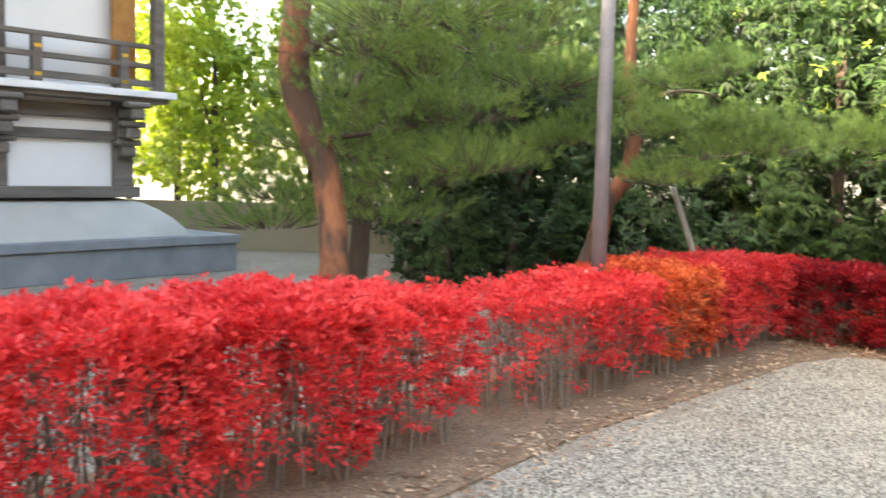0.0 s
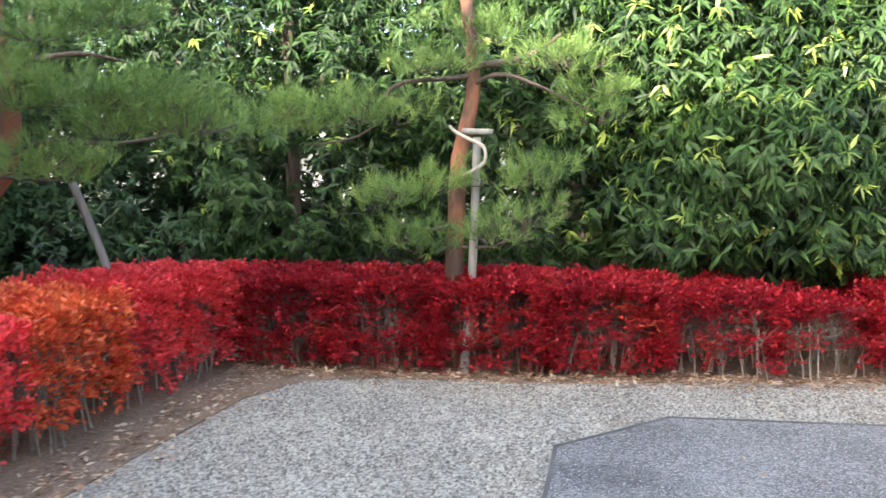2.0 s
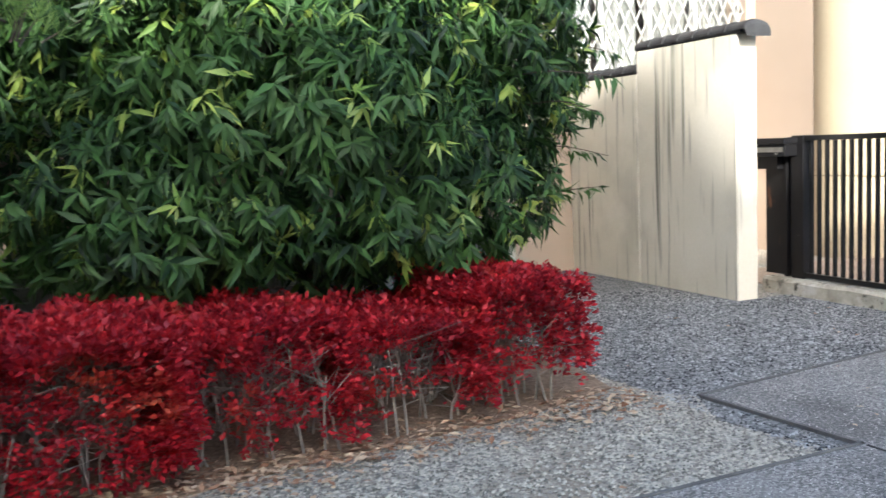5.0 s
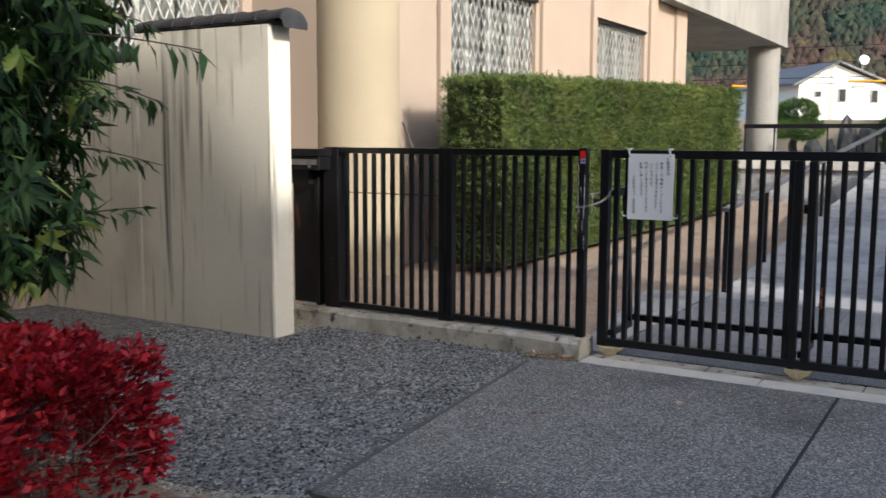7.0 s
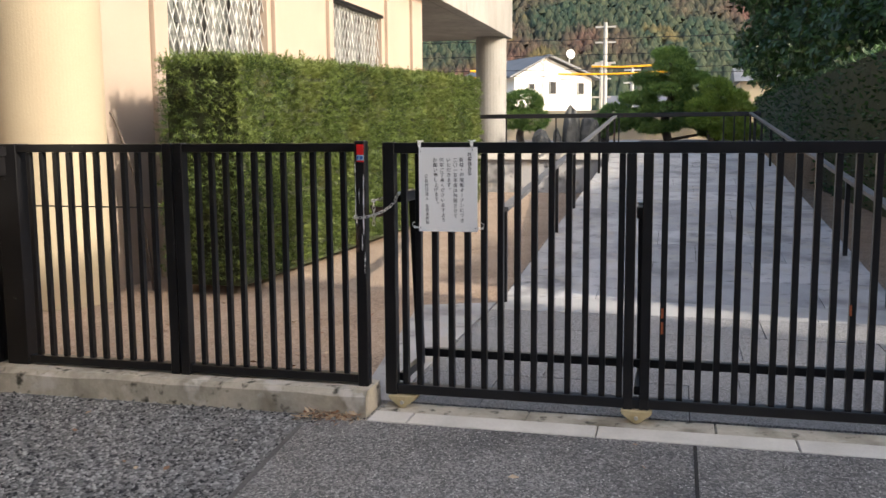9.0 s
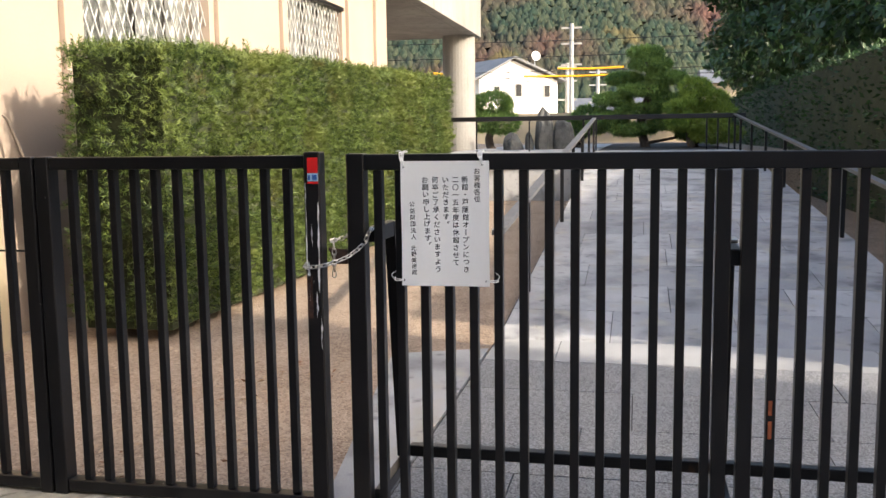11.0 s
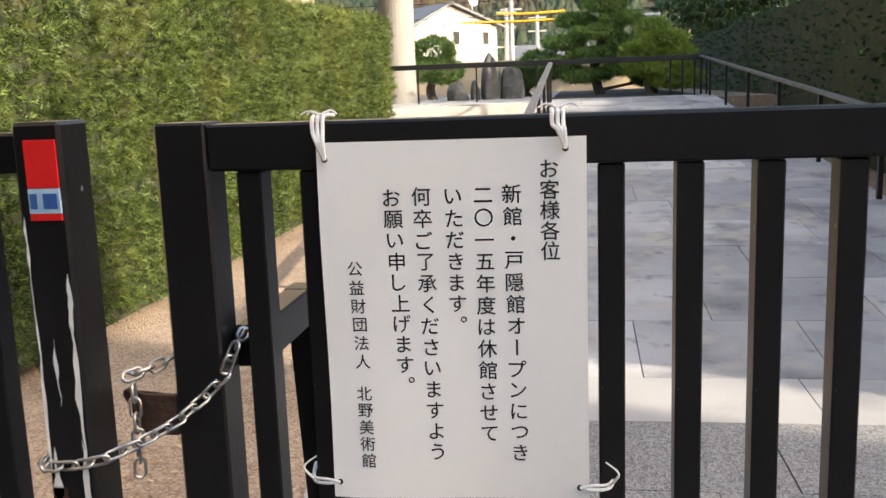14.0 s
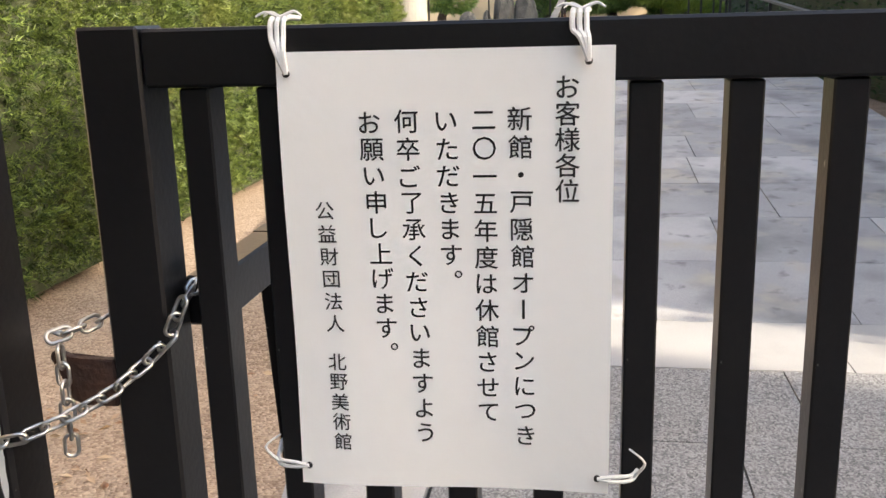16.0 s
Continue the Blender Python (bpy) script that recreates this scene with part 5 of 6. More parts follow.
# big leaning red pine
pine((-6.0, 5.6, 0), "tall red pine with bare leaning trunk", [(-6.0, 5.6, 0), (-6.03, 5.63, 0.7), (-6.06, 5.65, 1.14), (-6.13, 5.6, 1.64), (-6.24, 5.46, 2.1), (-6.29, 5.37, 2.47), (-6.24, 5.35, 2.81), (-6.2, 5.33, 3.2), (-6.2, 5.4, 4.6)], [0.15, 0.135, 0.128, 0.125, 0.128, 0.135, 0.125, 0.12, 0.09],
     [([(-6.2, 5.36, 2.6), (-5.95, 5.52, 2.8), (-5.78, 5.69, 2.81), (-5.6, 5.9, 2.72)], 0.055), ([(-6.22, 5.4, 3.2), (-5.6, 5.9, 3.1), (-5.2, 6.3, 2.85)], 0.05), ([(-5.7, 5.8, 2.75), (-5.6, 6.2, 2.3), (-5.9, 6.3, 1.9)], 0.035), ([(-6.15, 5.55, 1.9), (-5.9, 6.1, 2.0), (-5.5, 6.4, 2.1)], 0.03)],
     [((-5.65, 5.56, 2.74), (0.75, 0.75, 0.26)), ((-5.38, 6.12, 2.59), (0.75, 0.75, 0.26)), ((-4.91, 6.46, 2.84), (0.75, 0.75, 0.26)), ((-5.89, 6.25, 2.18), (0.75, 0.75, 0.26)), ((-5.33, 6.47, 2.23), (0.75, 0.75, 0.26)), ((-6.15, 6.01, 1.86), (0.75, 0.75, 0.26)), ((-5.78, 6.37, 1.66), (0.75, 0.75, 0.26)), ((-5.21, 6.58, 1.78), (0.75, 0.75, 0.26)), ((-6.1, 6.34, 1.28), (0.75, 0.75, 0.26)), ((-4.83, 7.06, 2.56), (0.75, 0.75, 0.26)), ((-4.7, 6.58, 3.03), (0.75, 0.75, 0.26)), ((-7.02, 5.94, 1.47), (0.75, 0.75, 0.26)), ((-6.69, 6.01, 1.96), (0.75, 0.75, 0.26)), ((-6.24, 5.87, 2.41), (0.75, 0.75, 0.26)), ((-7.27, 5.94, 1.18), (0.75, 0.75, 0.26)), ((-5.32, 5.56, 2.94), (0.75, 0.75, 0.26)), ((-4.93, 5.88, 3.04), (0.75, 0.75, 0.26))], tufts=95, needles=26)
# slimmer dark trunk behind it
pine((-6.75, 6.65, 0), "dark pine standing behind the red pine", [(-6.74, 6.6, 0), (-6.74, 6.62, 0.6), (-6.74, 6.68, 1.2), (-6.76, 6.67, 2.0), (-6.8, 6.7, 4.2)], [0.12, 0.11, 0.1, 0.09, 0.05], [([(-6.76, 6.67, 1.9), (-6.9, 7.4, 2.3), (-7.0, 8.2, 2.4)], 0.03)],
     [((-7.1, 7.9, 2.5), (1.0, 1.0, 0.35)), ((-7.0, 8.6, 1.8), (0.9, 0.9, 0.3)), ((-7.2, 7.4, 3.3), (1.1, 1.1, 0.4)), ((-7.6, 7.0, 1.3), (0.7, 0.7, 0.25)), ((-6.6, 9.3, 2.9), (0.9, 1.0, 0.3))], bark=M_DBARK)
# pine beside the pole
pine((-5.0, 8.0, 0), "trained red pine with layered needle pads", [(-5.05, 8.0, 0), (-5.02, 8.1, 0.5), (-4.93, 8.22, 0.9), (-4.84, 8.33, 1.37), (-4.7, 8.44, 1.67), (-4.65, 8.45, 2.02), (-4.68, 8.4, 2.47), (-4.65, 8.34, 2.95), (-4.6, 8.3, 4.2)], [0.115, 0.105, 0.10, 0.09, 0.085, 0.075, 0.065, 0.055, 0.035],
     [([(-4.7, 8.44, 1.75), (-4.3, 8.4, 1.85), (-3.95, 8.6, 1.83), (-3.6, 8.9, 1.9)], 0.03), ([(-4.66, 8.43, 2.4), (-4.2, 8.6, 2.5), (-3.9, 8.8, 2.45)], 0.03), ([(-4.66, 8.43, 2.4), (-4.9, 8.0, 2.5), (-5.1, 7.6, 2.45)], 0.03), ([(-4.75, 8.4, 1.6), (-4.4, 8.2, 1.58), (-4.05, 8.25, 1.56)], 0.02)],
     [((-3.99, 7.6, 2.11), (0.42, 0.4, 0.15)), ((-3.65, 7.89, 2.14), (0.42, 0.4, 0.15)), ((-3.33, 8.17, 2.12), (0.42, 0.4, 0.15)), ((-3.17, 8.25, 1.96), (0.42, 0.4, 0.15)), ((-3.48, 7.9, 1.92), (0.42, 0.4, 0.15)), ((-3.84, 7.49, 1.69), (0.3, 0.28, 0.11)), ((-3.61, 7.63, 1.65), (0.3, 0.28, 0.11)), ((-4.69, 7.33, 2.01), (0.42, 0.4, 0.15)), ((-4.81, 7.24, 2.0), (0.42, 0.4, 0.15)), ((-3.92, 7.8, 2.55), (0.42, 0.4, 0.15)), ((-3.64, 8.14, 2.67), (0.42, 0.4, 0.15)), ((-4.6, 7.61, 2.43), (0.42, 0.4, 0.15)), ((-4.77, 7.22, 2.51), (0.42, 0.4, 0.15)), ((-4.6, 8.08, 2.35), (0.42, 0.4, 0.15))], tufts=170, needles=28)
# pine tied to a stake
pine((-1.55, 9.7, 0), "slim red pine tied to a wooden stake", [(-1.55, 9.68, 0), (-1.55, 9.67, 0.5), (-1.54, 9.66, 0.9), (-1.52, 9.67, 1.28), (-1.5, 9.69, 1.71), (-1.39, 9.68, 2.21), (-1.39, 9.66, 2.62), (-1.43, 9.64, 2.95), (-1.5, 9.7, 4.2)], [0.085, 0.078, 0.075, 0.07, 0.068, 0.058, 0.052, 0.048, 0.03],
     [([(-1.38, 9.66, 2.37), (-1.57, 9.6, 2.35), (-1.91, 9.46, 2.31), (-2.05, 9.44, 2.2), (-2.1, 9.44, 2.02), (-2.3, 9.38, 1.88), (-2.65, 9.27, 1.82)], 0.024), ([(-1.38, 9.66, 2.45), (-1.1, 9.52, 2.46), (-0.86, 9.51, 2.53), (-0.67, 9.5, 2.66)], 0.034), ([(-1.38, 9.66, 2.3), (-1.1, 9.5, 2.36), (-0.6, 9.5, 2.15), (-0.4, 9.55, 2.05)], 0.02), ([(-1.5, 9.66, 1.2), (-1.75, 9.45, 1.15), (-2.0, 9.35, 1.25)], 0.016), ([(-1.5, 9.66, 1.0), (-1.2, 9.5, 1.02), (-0.95, 9.45, 1.15)], 0.016)],
     [((-1.78, 9.37, 2.46), (0.3, 0.28, 0.15)), ((-1.54, 9.42, 2.48), (0.3, 0.28, 0.15)), ((-1.2, 9.65, 2.7), (0.3, 0.28, 0.15)), ((-0.78, 9.52, 2.49), (0.3, 0.28, 0.15)), ((-0.57, 9.54, 2.46), (0.3, 0.28, 0.15)), ((-0.37, 9.57, 2.26), (0.3, 0.28, 0.15)), ((-0.42, 9.58, 2.04), (0.3, 0.28, 0.15)), ((-2.53, 9.19, 2.14), (0.3, 0.28, 0.15)), ((-2.86, 9.07, 2.06), (0.3, 0.28, 0.15)), ((-2.97, 9.03, 1.96), (0.3, 0.28, 0.15)), ((-2.23, 9.29, 2.06), (0.3, 0.28, 0.15)), ((-2.02, 9.45, 2.06), (0.3, 0.28, 0.15)), ((-2.57, 9.18, 2.0), (0.3, 0.28, 0.15)), ((-1.9, 9.29, 1.47), (0.3, 0.28, 0.15)), ((-1.67, 9.35, 1.52), (0.3, 0.28, 0.15)), ((-2.09, 9.34, 1.38), (0.3, 0.28, 0.15)), ((-1.91, 9.27, 1.14), (0.3, 0.28, 0.15)), ((-1.73, 9.41, 1.05), (0.3, 0.28, 0.15)), ((-1.12, 9.54, 1.58), (0.3, 0.28, 0.15)), ((-0.83, 9.57, 1.58), (0.3, 0.28, 0.15)), ((-0.94, 9.45, 1.27), (0.3, 0.28, 0.15)), ((-1.15, 9.42, 1.13), (0.3, 0.28, 0.15)), ((-1.48, 9.79, 2.82), (0.3, 0.28, 0.15))], tufts=105, needles=22, needle_len=0.125)


def stake():
    s = thing("wooden_stake", (-1.43, 9.3, 0), "weathered wooden stake with crosspiece and rope", "stake")
    part("pole", tube(bmesh.new(), [(-1.43, 9.42, -0.02), (-1.38, 9.58, 0.86), (-1.34, 9.60, 1.88)], [0.036, 0.035, 0.032], 10, 0.15), M_STAKE, s, smooth=True)
    part("crosspiece", tube(bmesh.new(), [(-1.46, 9.60, 1.93), (-1.21, 9.56, 1.92)], [0.026, 0.024], 8, 0.1), M_STAKE, s, smooth=True)
    part("rope", tube(bmesh.new(), [(-1.56, 9.60, 1.97), (-1.5, 9.54, 1.92), (-1.38, 9.48, 1.86), (-1.27, 9.46, 1.8), (-1.26, 9.46, 1.69), (-1.37, 9.48, 1.61), (-1.5, 9.56, 1.55), (-1.58, 9.62, 1.56)], [0.015] * 8, 7, 0.2), M_ROPE, s, "pale rope binding", True)


stake()


def pole():
    p = thing("lamp_pole", (-4.0, 6.77, 0), "slim grey painted steel pole", "pole")
    part("shaft", rod(bmesh.new(), (-4.0, 6.77, -0.05), (-4.03, 6.82, 4.6), 0.066, 0.056, 18), M_POLE, p, smooth=True)
    part("collar", rod(bmesh.new(), (-4.0, 6.77, 0.0), (-4.0, 6.77, 0.05), 0.10, 0.095, 18), M_POLE, p)


pole()


def prop():
    p = thing("prop_stick", (-3.8, 8.75, 0), "leaning wooden prop under a pine branch", "prop")
    part("stick", tube(bmesh.new(), [(-3.8, 8.75, -0.02), (-4.06, 8.67, 0.94), (-4.26, 8.59, 1.55)], [0.035, 0.032, 0.03], 8, 0.1), M_STAKE, p, smooth=True)


prop()


# ---- broadleaf trees behind the hedge ----
def broadleaf(place, label, blobs, n, mat, size=0.14, trunk_r=0.09, young=0, count=9, floor=0.35, shape=LANCE, slim=0.22, droop=0.5):
    t = thing("broadleaf_tree", place, label, "tree")
    x, y, _ = place
    top = max(c[2] for c, r in blobs)
    part("trunk", tube(bmesh.new(), [(x, y, -0.05), (x + 0.05, y, top * 0.4), (x - 0.03, y + 0.05, top * 0.75), (x, y, top)], [trunk_r, trunk_r * 0.8, trunk_r * 0.6, trunk_r * 0.3], 10, 0.15), M_DBARK, t, "", True)
    for c, r in blobs:
        b = Vector((x, y, max(0.4, c[2] * 0.6)))
        e = Vector(c)
        part("limb", tube(bmesh.new(), [b, b.lerp(e, 0.5) + Vector((0, 0, 0.1)), e], [trunk_r * 0.5, trunk_r * 0.3, trunk_r * 0.1], 6, 0.1), M_DBARK, t, "", True)
    whorls("crown", blobs, n, mat, t, size, count, droop, "", floor, shape, slim)
    if young:
        whorls("young_growth", [(c, tuple(v * 1.03 for v in r)) for c, r in blobs], young, M_OAKNEW, t, size * 0.95, 7, 0.7, "yellow-green young leaf shoots", floor, shape, slim)
    return t


oak = broadleaf((1.3, 11.3, 0), "dense evergreen tree with long drooping lance leaves", [((1.15, 11.0, 1.75), (1.35, 1.35, 1.15)), ((2.0, 11.1, 2.5), (1.25, 1.25, 1.2)), ((0.6, 11.1, 2.8), (1.4, 1.3, 1.3)), ((1.5, 11.3, 3.9), (1.6, 1.4, 1.3)), ((2.68, 11.35, 1.95), (0.64, 0.8, 0.85)), ((1.9, 10.9, 1.3), (0.95, 0.95, 0.75)), ((0.3, 10.9, 1.3), (0.9, 0.9, 0.75))], 9000, M_OAK, 0.14, 0.1, 1000, droop=0.95)


def sprig(tree, a, b, n, size):
    """A thin twig that reaches out of the crown, with long leaves hanging from its outer half."""
    a, b = np.array(a), np.array(b)
    mid = (a + b) / 2 + np.array([0, 0, 0.04])
    part("twig", tube(bmesh.new(), [Vector(a), Vector(mid), Vector(b)], [0.006, 0.004, 0.002], 6), M_DBARK, tree)
    f = np.sort(rng.uniform(0.45, 1.0, n))[:, None]
    q = a * (1 - f) ** 2 + 2 * mid * f * (1 - f) + b * f ** 2
    d = unit(unit(b - a) * 0.5 + rng.normal(scale=0.55, size=(n, 3)) + np.array([0, 0, -0.75]))
    ln = size * rng.uniform(0.7, 1.2, n)
    leaves("sprig_leaves", q, d, rng.normal(scale=0.6, size=(n, 3)) + np.array([0.3, -0.3, 1.0]), ln, ln * 0.24, LANCE, M_OAK, tree)


for a, b, n, size in (((2.30, 10.45, 1.86), (2.50, 9.46, 1.79), 16, 0.13), ((2.5, 10.4, 1.70), (2.62, 9.82, 1.62), 20, 0.10), ((2.6, 10.7, 1.42), (2.92, 10.15, 1.36), 22, 0.10), ((2.65, 10.8, 1.02), (3.02, 10.38, 1.16), 20, 0.09), ((3.0, 11.0, 2.1), (3.4, 10.75, 2.05), 20, 0.11), ((2.9, 11.1, 1.7), (3.45, 11.0, 1.66), 18, 0.11)):
    sprig(oak, a, b, n, size)
broadleaf((-1.2, 11.6, 0), "dense evergreen tree with glossy dark leaves", [((-1.2, 11.5, 1.6), (1.4, 1.0, 1.1)), ((-0.6, 11.5, 2.7), (1.3, 1.1, 1.2)), ((-1.9, 11.5, 2.8), (1.3, 1.1, 1.2)), ((-1.2, 11.6, 3.9), (1.3, 1.1, 1.0))], 3200, M_OAK, 0.14, 0.08, 150, droop=0.8)
broadleaf((-3.6, 11.5, 0), "tall evergreen tree with dark leaves", [((-3.6, 11.4, 1.7), (1.4, 1.0, 1.1)), ((-3.1, 11.5, 2.8), (1.4, 1.1, 1.2)), ((-4.3, 11.5, 3.0), (1.4, 1.1, 1.3)), ((-3.5, 11.6, 4.1), (1.2, 1.0, 0.9))], 3200, M_OAK, 0.13, 0.08, 100, droop=0.8)
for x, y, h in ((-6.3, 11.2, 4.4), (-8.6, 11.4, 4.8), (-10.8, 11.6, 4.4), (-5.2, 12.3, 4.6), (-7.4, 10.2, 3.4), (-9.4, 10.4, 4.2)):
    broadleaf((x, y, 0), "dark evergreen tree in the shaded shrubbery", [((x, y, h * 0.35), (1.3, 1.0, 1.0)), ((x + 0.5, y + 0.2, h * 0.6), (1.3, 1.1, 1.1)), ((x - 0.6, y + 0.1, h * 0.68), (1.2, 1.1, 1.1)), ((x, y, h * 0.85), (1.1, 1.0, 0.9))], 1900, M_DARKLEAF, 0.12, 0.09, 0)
for x, y in ((-8.3, 9.9), (-7.2, 10.9), (-5.9, 10.7), (-4.7, 11.2), (-9.6, 11.4), (-3.9, 11.9), (-2.6, 12.1)):
    broadleaf((x, y, 0), "low dark evergreen undergrowth shrub", [((x, y, 0.75), (0.95, 0.8, 0.75)), ((x + 0.4, y + 0.2, 1.3), (0.8, 0.7, 0.7))], 1000, M_DARKLEAF, 0.12, 0.05, 0, floor=0.05)
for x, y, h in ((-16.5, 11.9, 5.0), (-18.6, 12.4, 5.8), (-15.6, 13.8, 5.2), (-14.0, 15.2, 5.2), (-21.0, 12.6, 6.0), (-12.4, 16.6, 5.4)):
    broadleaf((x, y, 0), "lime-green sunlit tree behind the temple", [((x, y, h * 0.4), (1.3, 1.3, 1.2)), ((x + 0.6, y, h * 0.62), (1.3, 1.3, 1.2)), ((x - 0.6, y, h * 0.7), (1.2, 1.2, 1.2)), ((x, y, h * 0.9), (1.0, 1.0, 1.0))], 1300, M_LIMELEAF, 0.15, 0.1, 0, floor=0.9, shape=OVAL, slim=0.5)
for x, y, h in ((-10.5, 14.6, 5.6), (-8.4, 14.0, 5.6), (-6.3, 14.2, 5.4), (-4.0, 14.2, 5.2), (-1.9, 14.4, 5.0), (0.4, 14.6, 5.0), (2.0, 13.5, 4.0)):
    broadleaf((x, y, 0), "tall dark evergreen beyond the block wall", [((x, y, h * 0.4), (1.8, 1.3, 1.6)), ((x + 0.7, y, h * 0.65), (1.6, 1.3, 1.4)), ((x - 0.7, y, h * 0.7), (1.5, 1.3, 1.3)), ((x, y, h * 0.88), (1.2, 1.2, 0.9))], 1700, M_DARKLEAF, 0.18, 0.12, 0)


west = tagged(part("wall_west", prism(bmesh.new(), [(-21.0, 6.6), (-10.6, 14.6), (-10.75, 14.8), (-21.15, 6.8)], 0, 0.95), M_COLUMN), "low cream garden wall behind the trees", "wall", kind="structure")


# ---- clipped hedges ----
def clipped_hedge(name, x0, x1, y0, y1, z0, z1, n, mat, label, shoots=0, size=0.055, shape=SPRAY, wide=0.55, rise=0.0):
    h = thing(name, ((x0 + x1) / 2, (y0 + y1) / 2, z0), label, "hedge")
    i = 0.07
    # solid core, coloured dark to stand in for shade between the sprays
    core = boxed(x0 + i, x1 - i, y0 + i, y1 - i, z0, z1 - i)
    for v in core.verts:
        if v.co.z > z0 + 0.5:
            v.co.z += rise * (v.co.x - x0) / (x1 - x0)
    part("shade_core", core, M_CORE, h, "solid brown-green core, dark for the shade in the hollows")
    dims = np.array([x1 - x0, y1 - y0, z1 - z0])
    mid = np.array([(x0 + x1) / 2, (y0 + y1) / 2, (z0 + z1) / 2])
    areas = np.array([dims[1] * dims[2], dims[0] * dims[2] * 1.3, dims[0] * dims[1]])
    ax = rng.choice(3, n, p=areas / areas.sum())
    u = rng.uniform(-1, 1, (n, 3))
    s = np.where(rng.random(n) < (0.85 if y1 > y0 else 0.5), -1, 1)
    s = np.where(ax == 2, 1, s)
    u[np.arange(n), ax] = s
    p = u * dims / 2 + mid
    nrm = np.zeros((n, 3))
    nrm[np.arange(n), ax] = s
    p += nrm * (0.05 * lumpy(p, 0.24)[:, None] + 0.085 * lumpy(p * np.array([1, 1, 1.8]), 0.085, 2)[:, None] - rng.uniform(0, 0.10, (n, 1)))
    ok = (p[:, 2] > z0 + 0.06) & (lumpy(p * np.array([1, 1, 1.7]), 0.045, 7.0) + 0.5 * lumpy(p, 0.16, 1.0) > -0.42)
    p, nrm = p[ok], nrm[ok]
    p[:, 2] += rise * (p[:, 0] - x0) / (x1 - x0) * (p[:, 2] - z0) / (z1 - z0)
    d = unit(nrm + rng.normal(scale=0.5, size=p.shape) + np.array([0, 0, 0.15]))
    ln = size * rng.uniform(0.6, 1.4, len(p))
    leaves("foliage", p - d * 0.02, d, rng.normal(size=p.shape), ln, ln * wide, shape, mat, h)
    if shoots:
        q = np.column_stack((rng.uniform(x0, x1, shoots), rng.uniform(y0, y1, shoots), np.full(shoots, z1 - 0.03)))
        q[:, 2] += rise * (q[:, 0] - x0) / (x1 - x0)
        e = q + np.column_stack((rng.normal(scale=0.05, size=(shoots, 2)), rng.uniform(0.03, 0.15, shoots)))
        sticks("stray_growth", q, e, 0.004, 0.002, mat, h, "stray upright shoots", 3)
        f = rng.uniform(0, 1, (shoots * 14, 1))
        j = rng.integers(0, shoots, shoots * 14)
        pp = q[j] * (1 - f) + e[j] * f
        leaves("shoot_leaves", pp, rng.normal(size=pp.shape) + np.array([0, 0, 0.8]), rng.normal(size=pp.shape), np.full(len(pp), 0.035), np.full(len(pp), 0.012), OVAL, mat, h)
    return h


clipped_hedge("clipped_hedge", 8.8, 18.8, 11.52, 12.34, 0.10, 2.12, 115000, M_CONIFER, "tall clipped green conifer hedge beside the museum wall", 300, 0.085, FEATHER, 0.62, 0.32)
# the stretch nearest the gate is unseen, added to shade the ramp
clipped_hedge("clipped_hedge", 7.9, 46.0, 3.6, 4.6, 0.02, 2.85, 52000, M_DARKLEAF, "tall dark shaded hedge along the ramp", 0, 0.11)

broadleaf((33.0, 1.0, 0), "large dark tree overhanging the hedge", [((24.0, 0.8, 4.6), (3.0, 2.6, 2.2)), ((29.0, 1.8, 4.4), (3.0, 2.6, 1.9)), ((34.0, 2.4, 4.6), (3.2, 2.6, 1.9)), ((40.0, 3.0, 4.9), (3.4, 2.4, 1.9)), ((47.0, 3.2, 5.2), (3.6, 2.2, 2.0)), ((36.0, 3.4, 7.4), (3.2, 2.6, 2.0)), ((29.0, 1.6, 7.6), (3.4, 2.8, 2.2)), ((42.0, 4.0, 8.0), (3.0, 2.4, 1.9)), ((33.0, 2.6, 10.2), (4.0, 3.0, 2.2))], 10500, M_DARKLEAF, 0.27, 0.25, 0, count=7, floor=2.4, shape=OVAL, slim=0.5)


tagged(part("fallen_branch", tube(bmesh.new(), [(8.98, 12.55, -0.02), (8.96, 12.68, 1.0), (8.88, 12.80, 1.55), (8.85, 12.85, 1.66)], [0.02, 0.016, 0.012, 0.006], 7, 0.2), M_DBARK, smooth=True), "dark dry branch leaning on the museum wall", "branch")


# ---- beyond the ramp ----
def cloud_pine(place, label, pads, h, mat=None):
    t = thing("cloud_pine", place, label, "pine tree")
    x, y, z = place
    part("trunk", tube(bmesh.new(), [(x, y, z - 0.1), (x + 0.2, y + 0.15, z + h * 0.3), (x - 0.1, y - 0.1, z + h * 0.65), (x, y, z + h * 0.95)], [0.14, 0.12, 0.09, 0.05], 8, 0.2), M_DBARK, t, "", True)
    for c, r in pads:
        part("limb", tube(bmesh.new(), [(x, y, c[2] - 0.25), ((x + c[0]) / 2, (y + c[1]) / 2, c[2] - 0.12), c], [0.05, 0.04, 0.02], 6), M_DBARK, t)
    k = 520 * len(pads)
    p, u = on_blobs(pads, k, 0.75)
    p = np.repeat(p, 7, 0) + rng.normal(scale=0.02, size=(len(p) * 7, 3))
    d = unit(np.repeat(u, 7, 0) + rng.normal(scale=0.6, size=p.shape) + np.array([0, 0, 0.5]))
    leaves("needles", p, d, rng.normal(size=p.shape), rng.uniform(0.09, 0.17, len(p)), np.full(len(p), 0.028), NEEDLE, mat or M_NEEDLE, t, "rounded clipped needle pads")


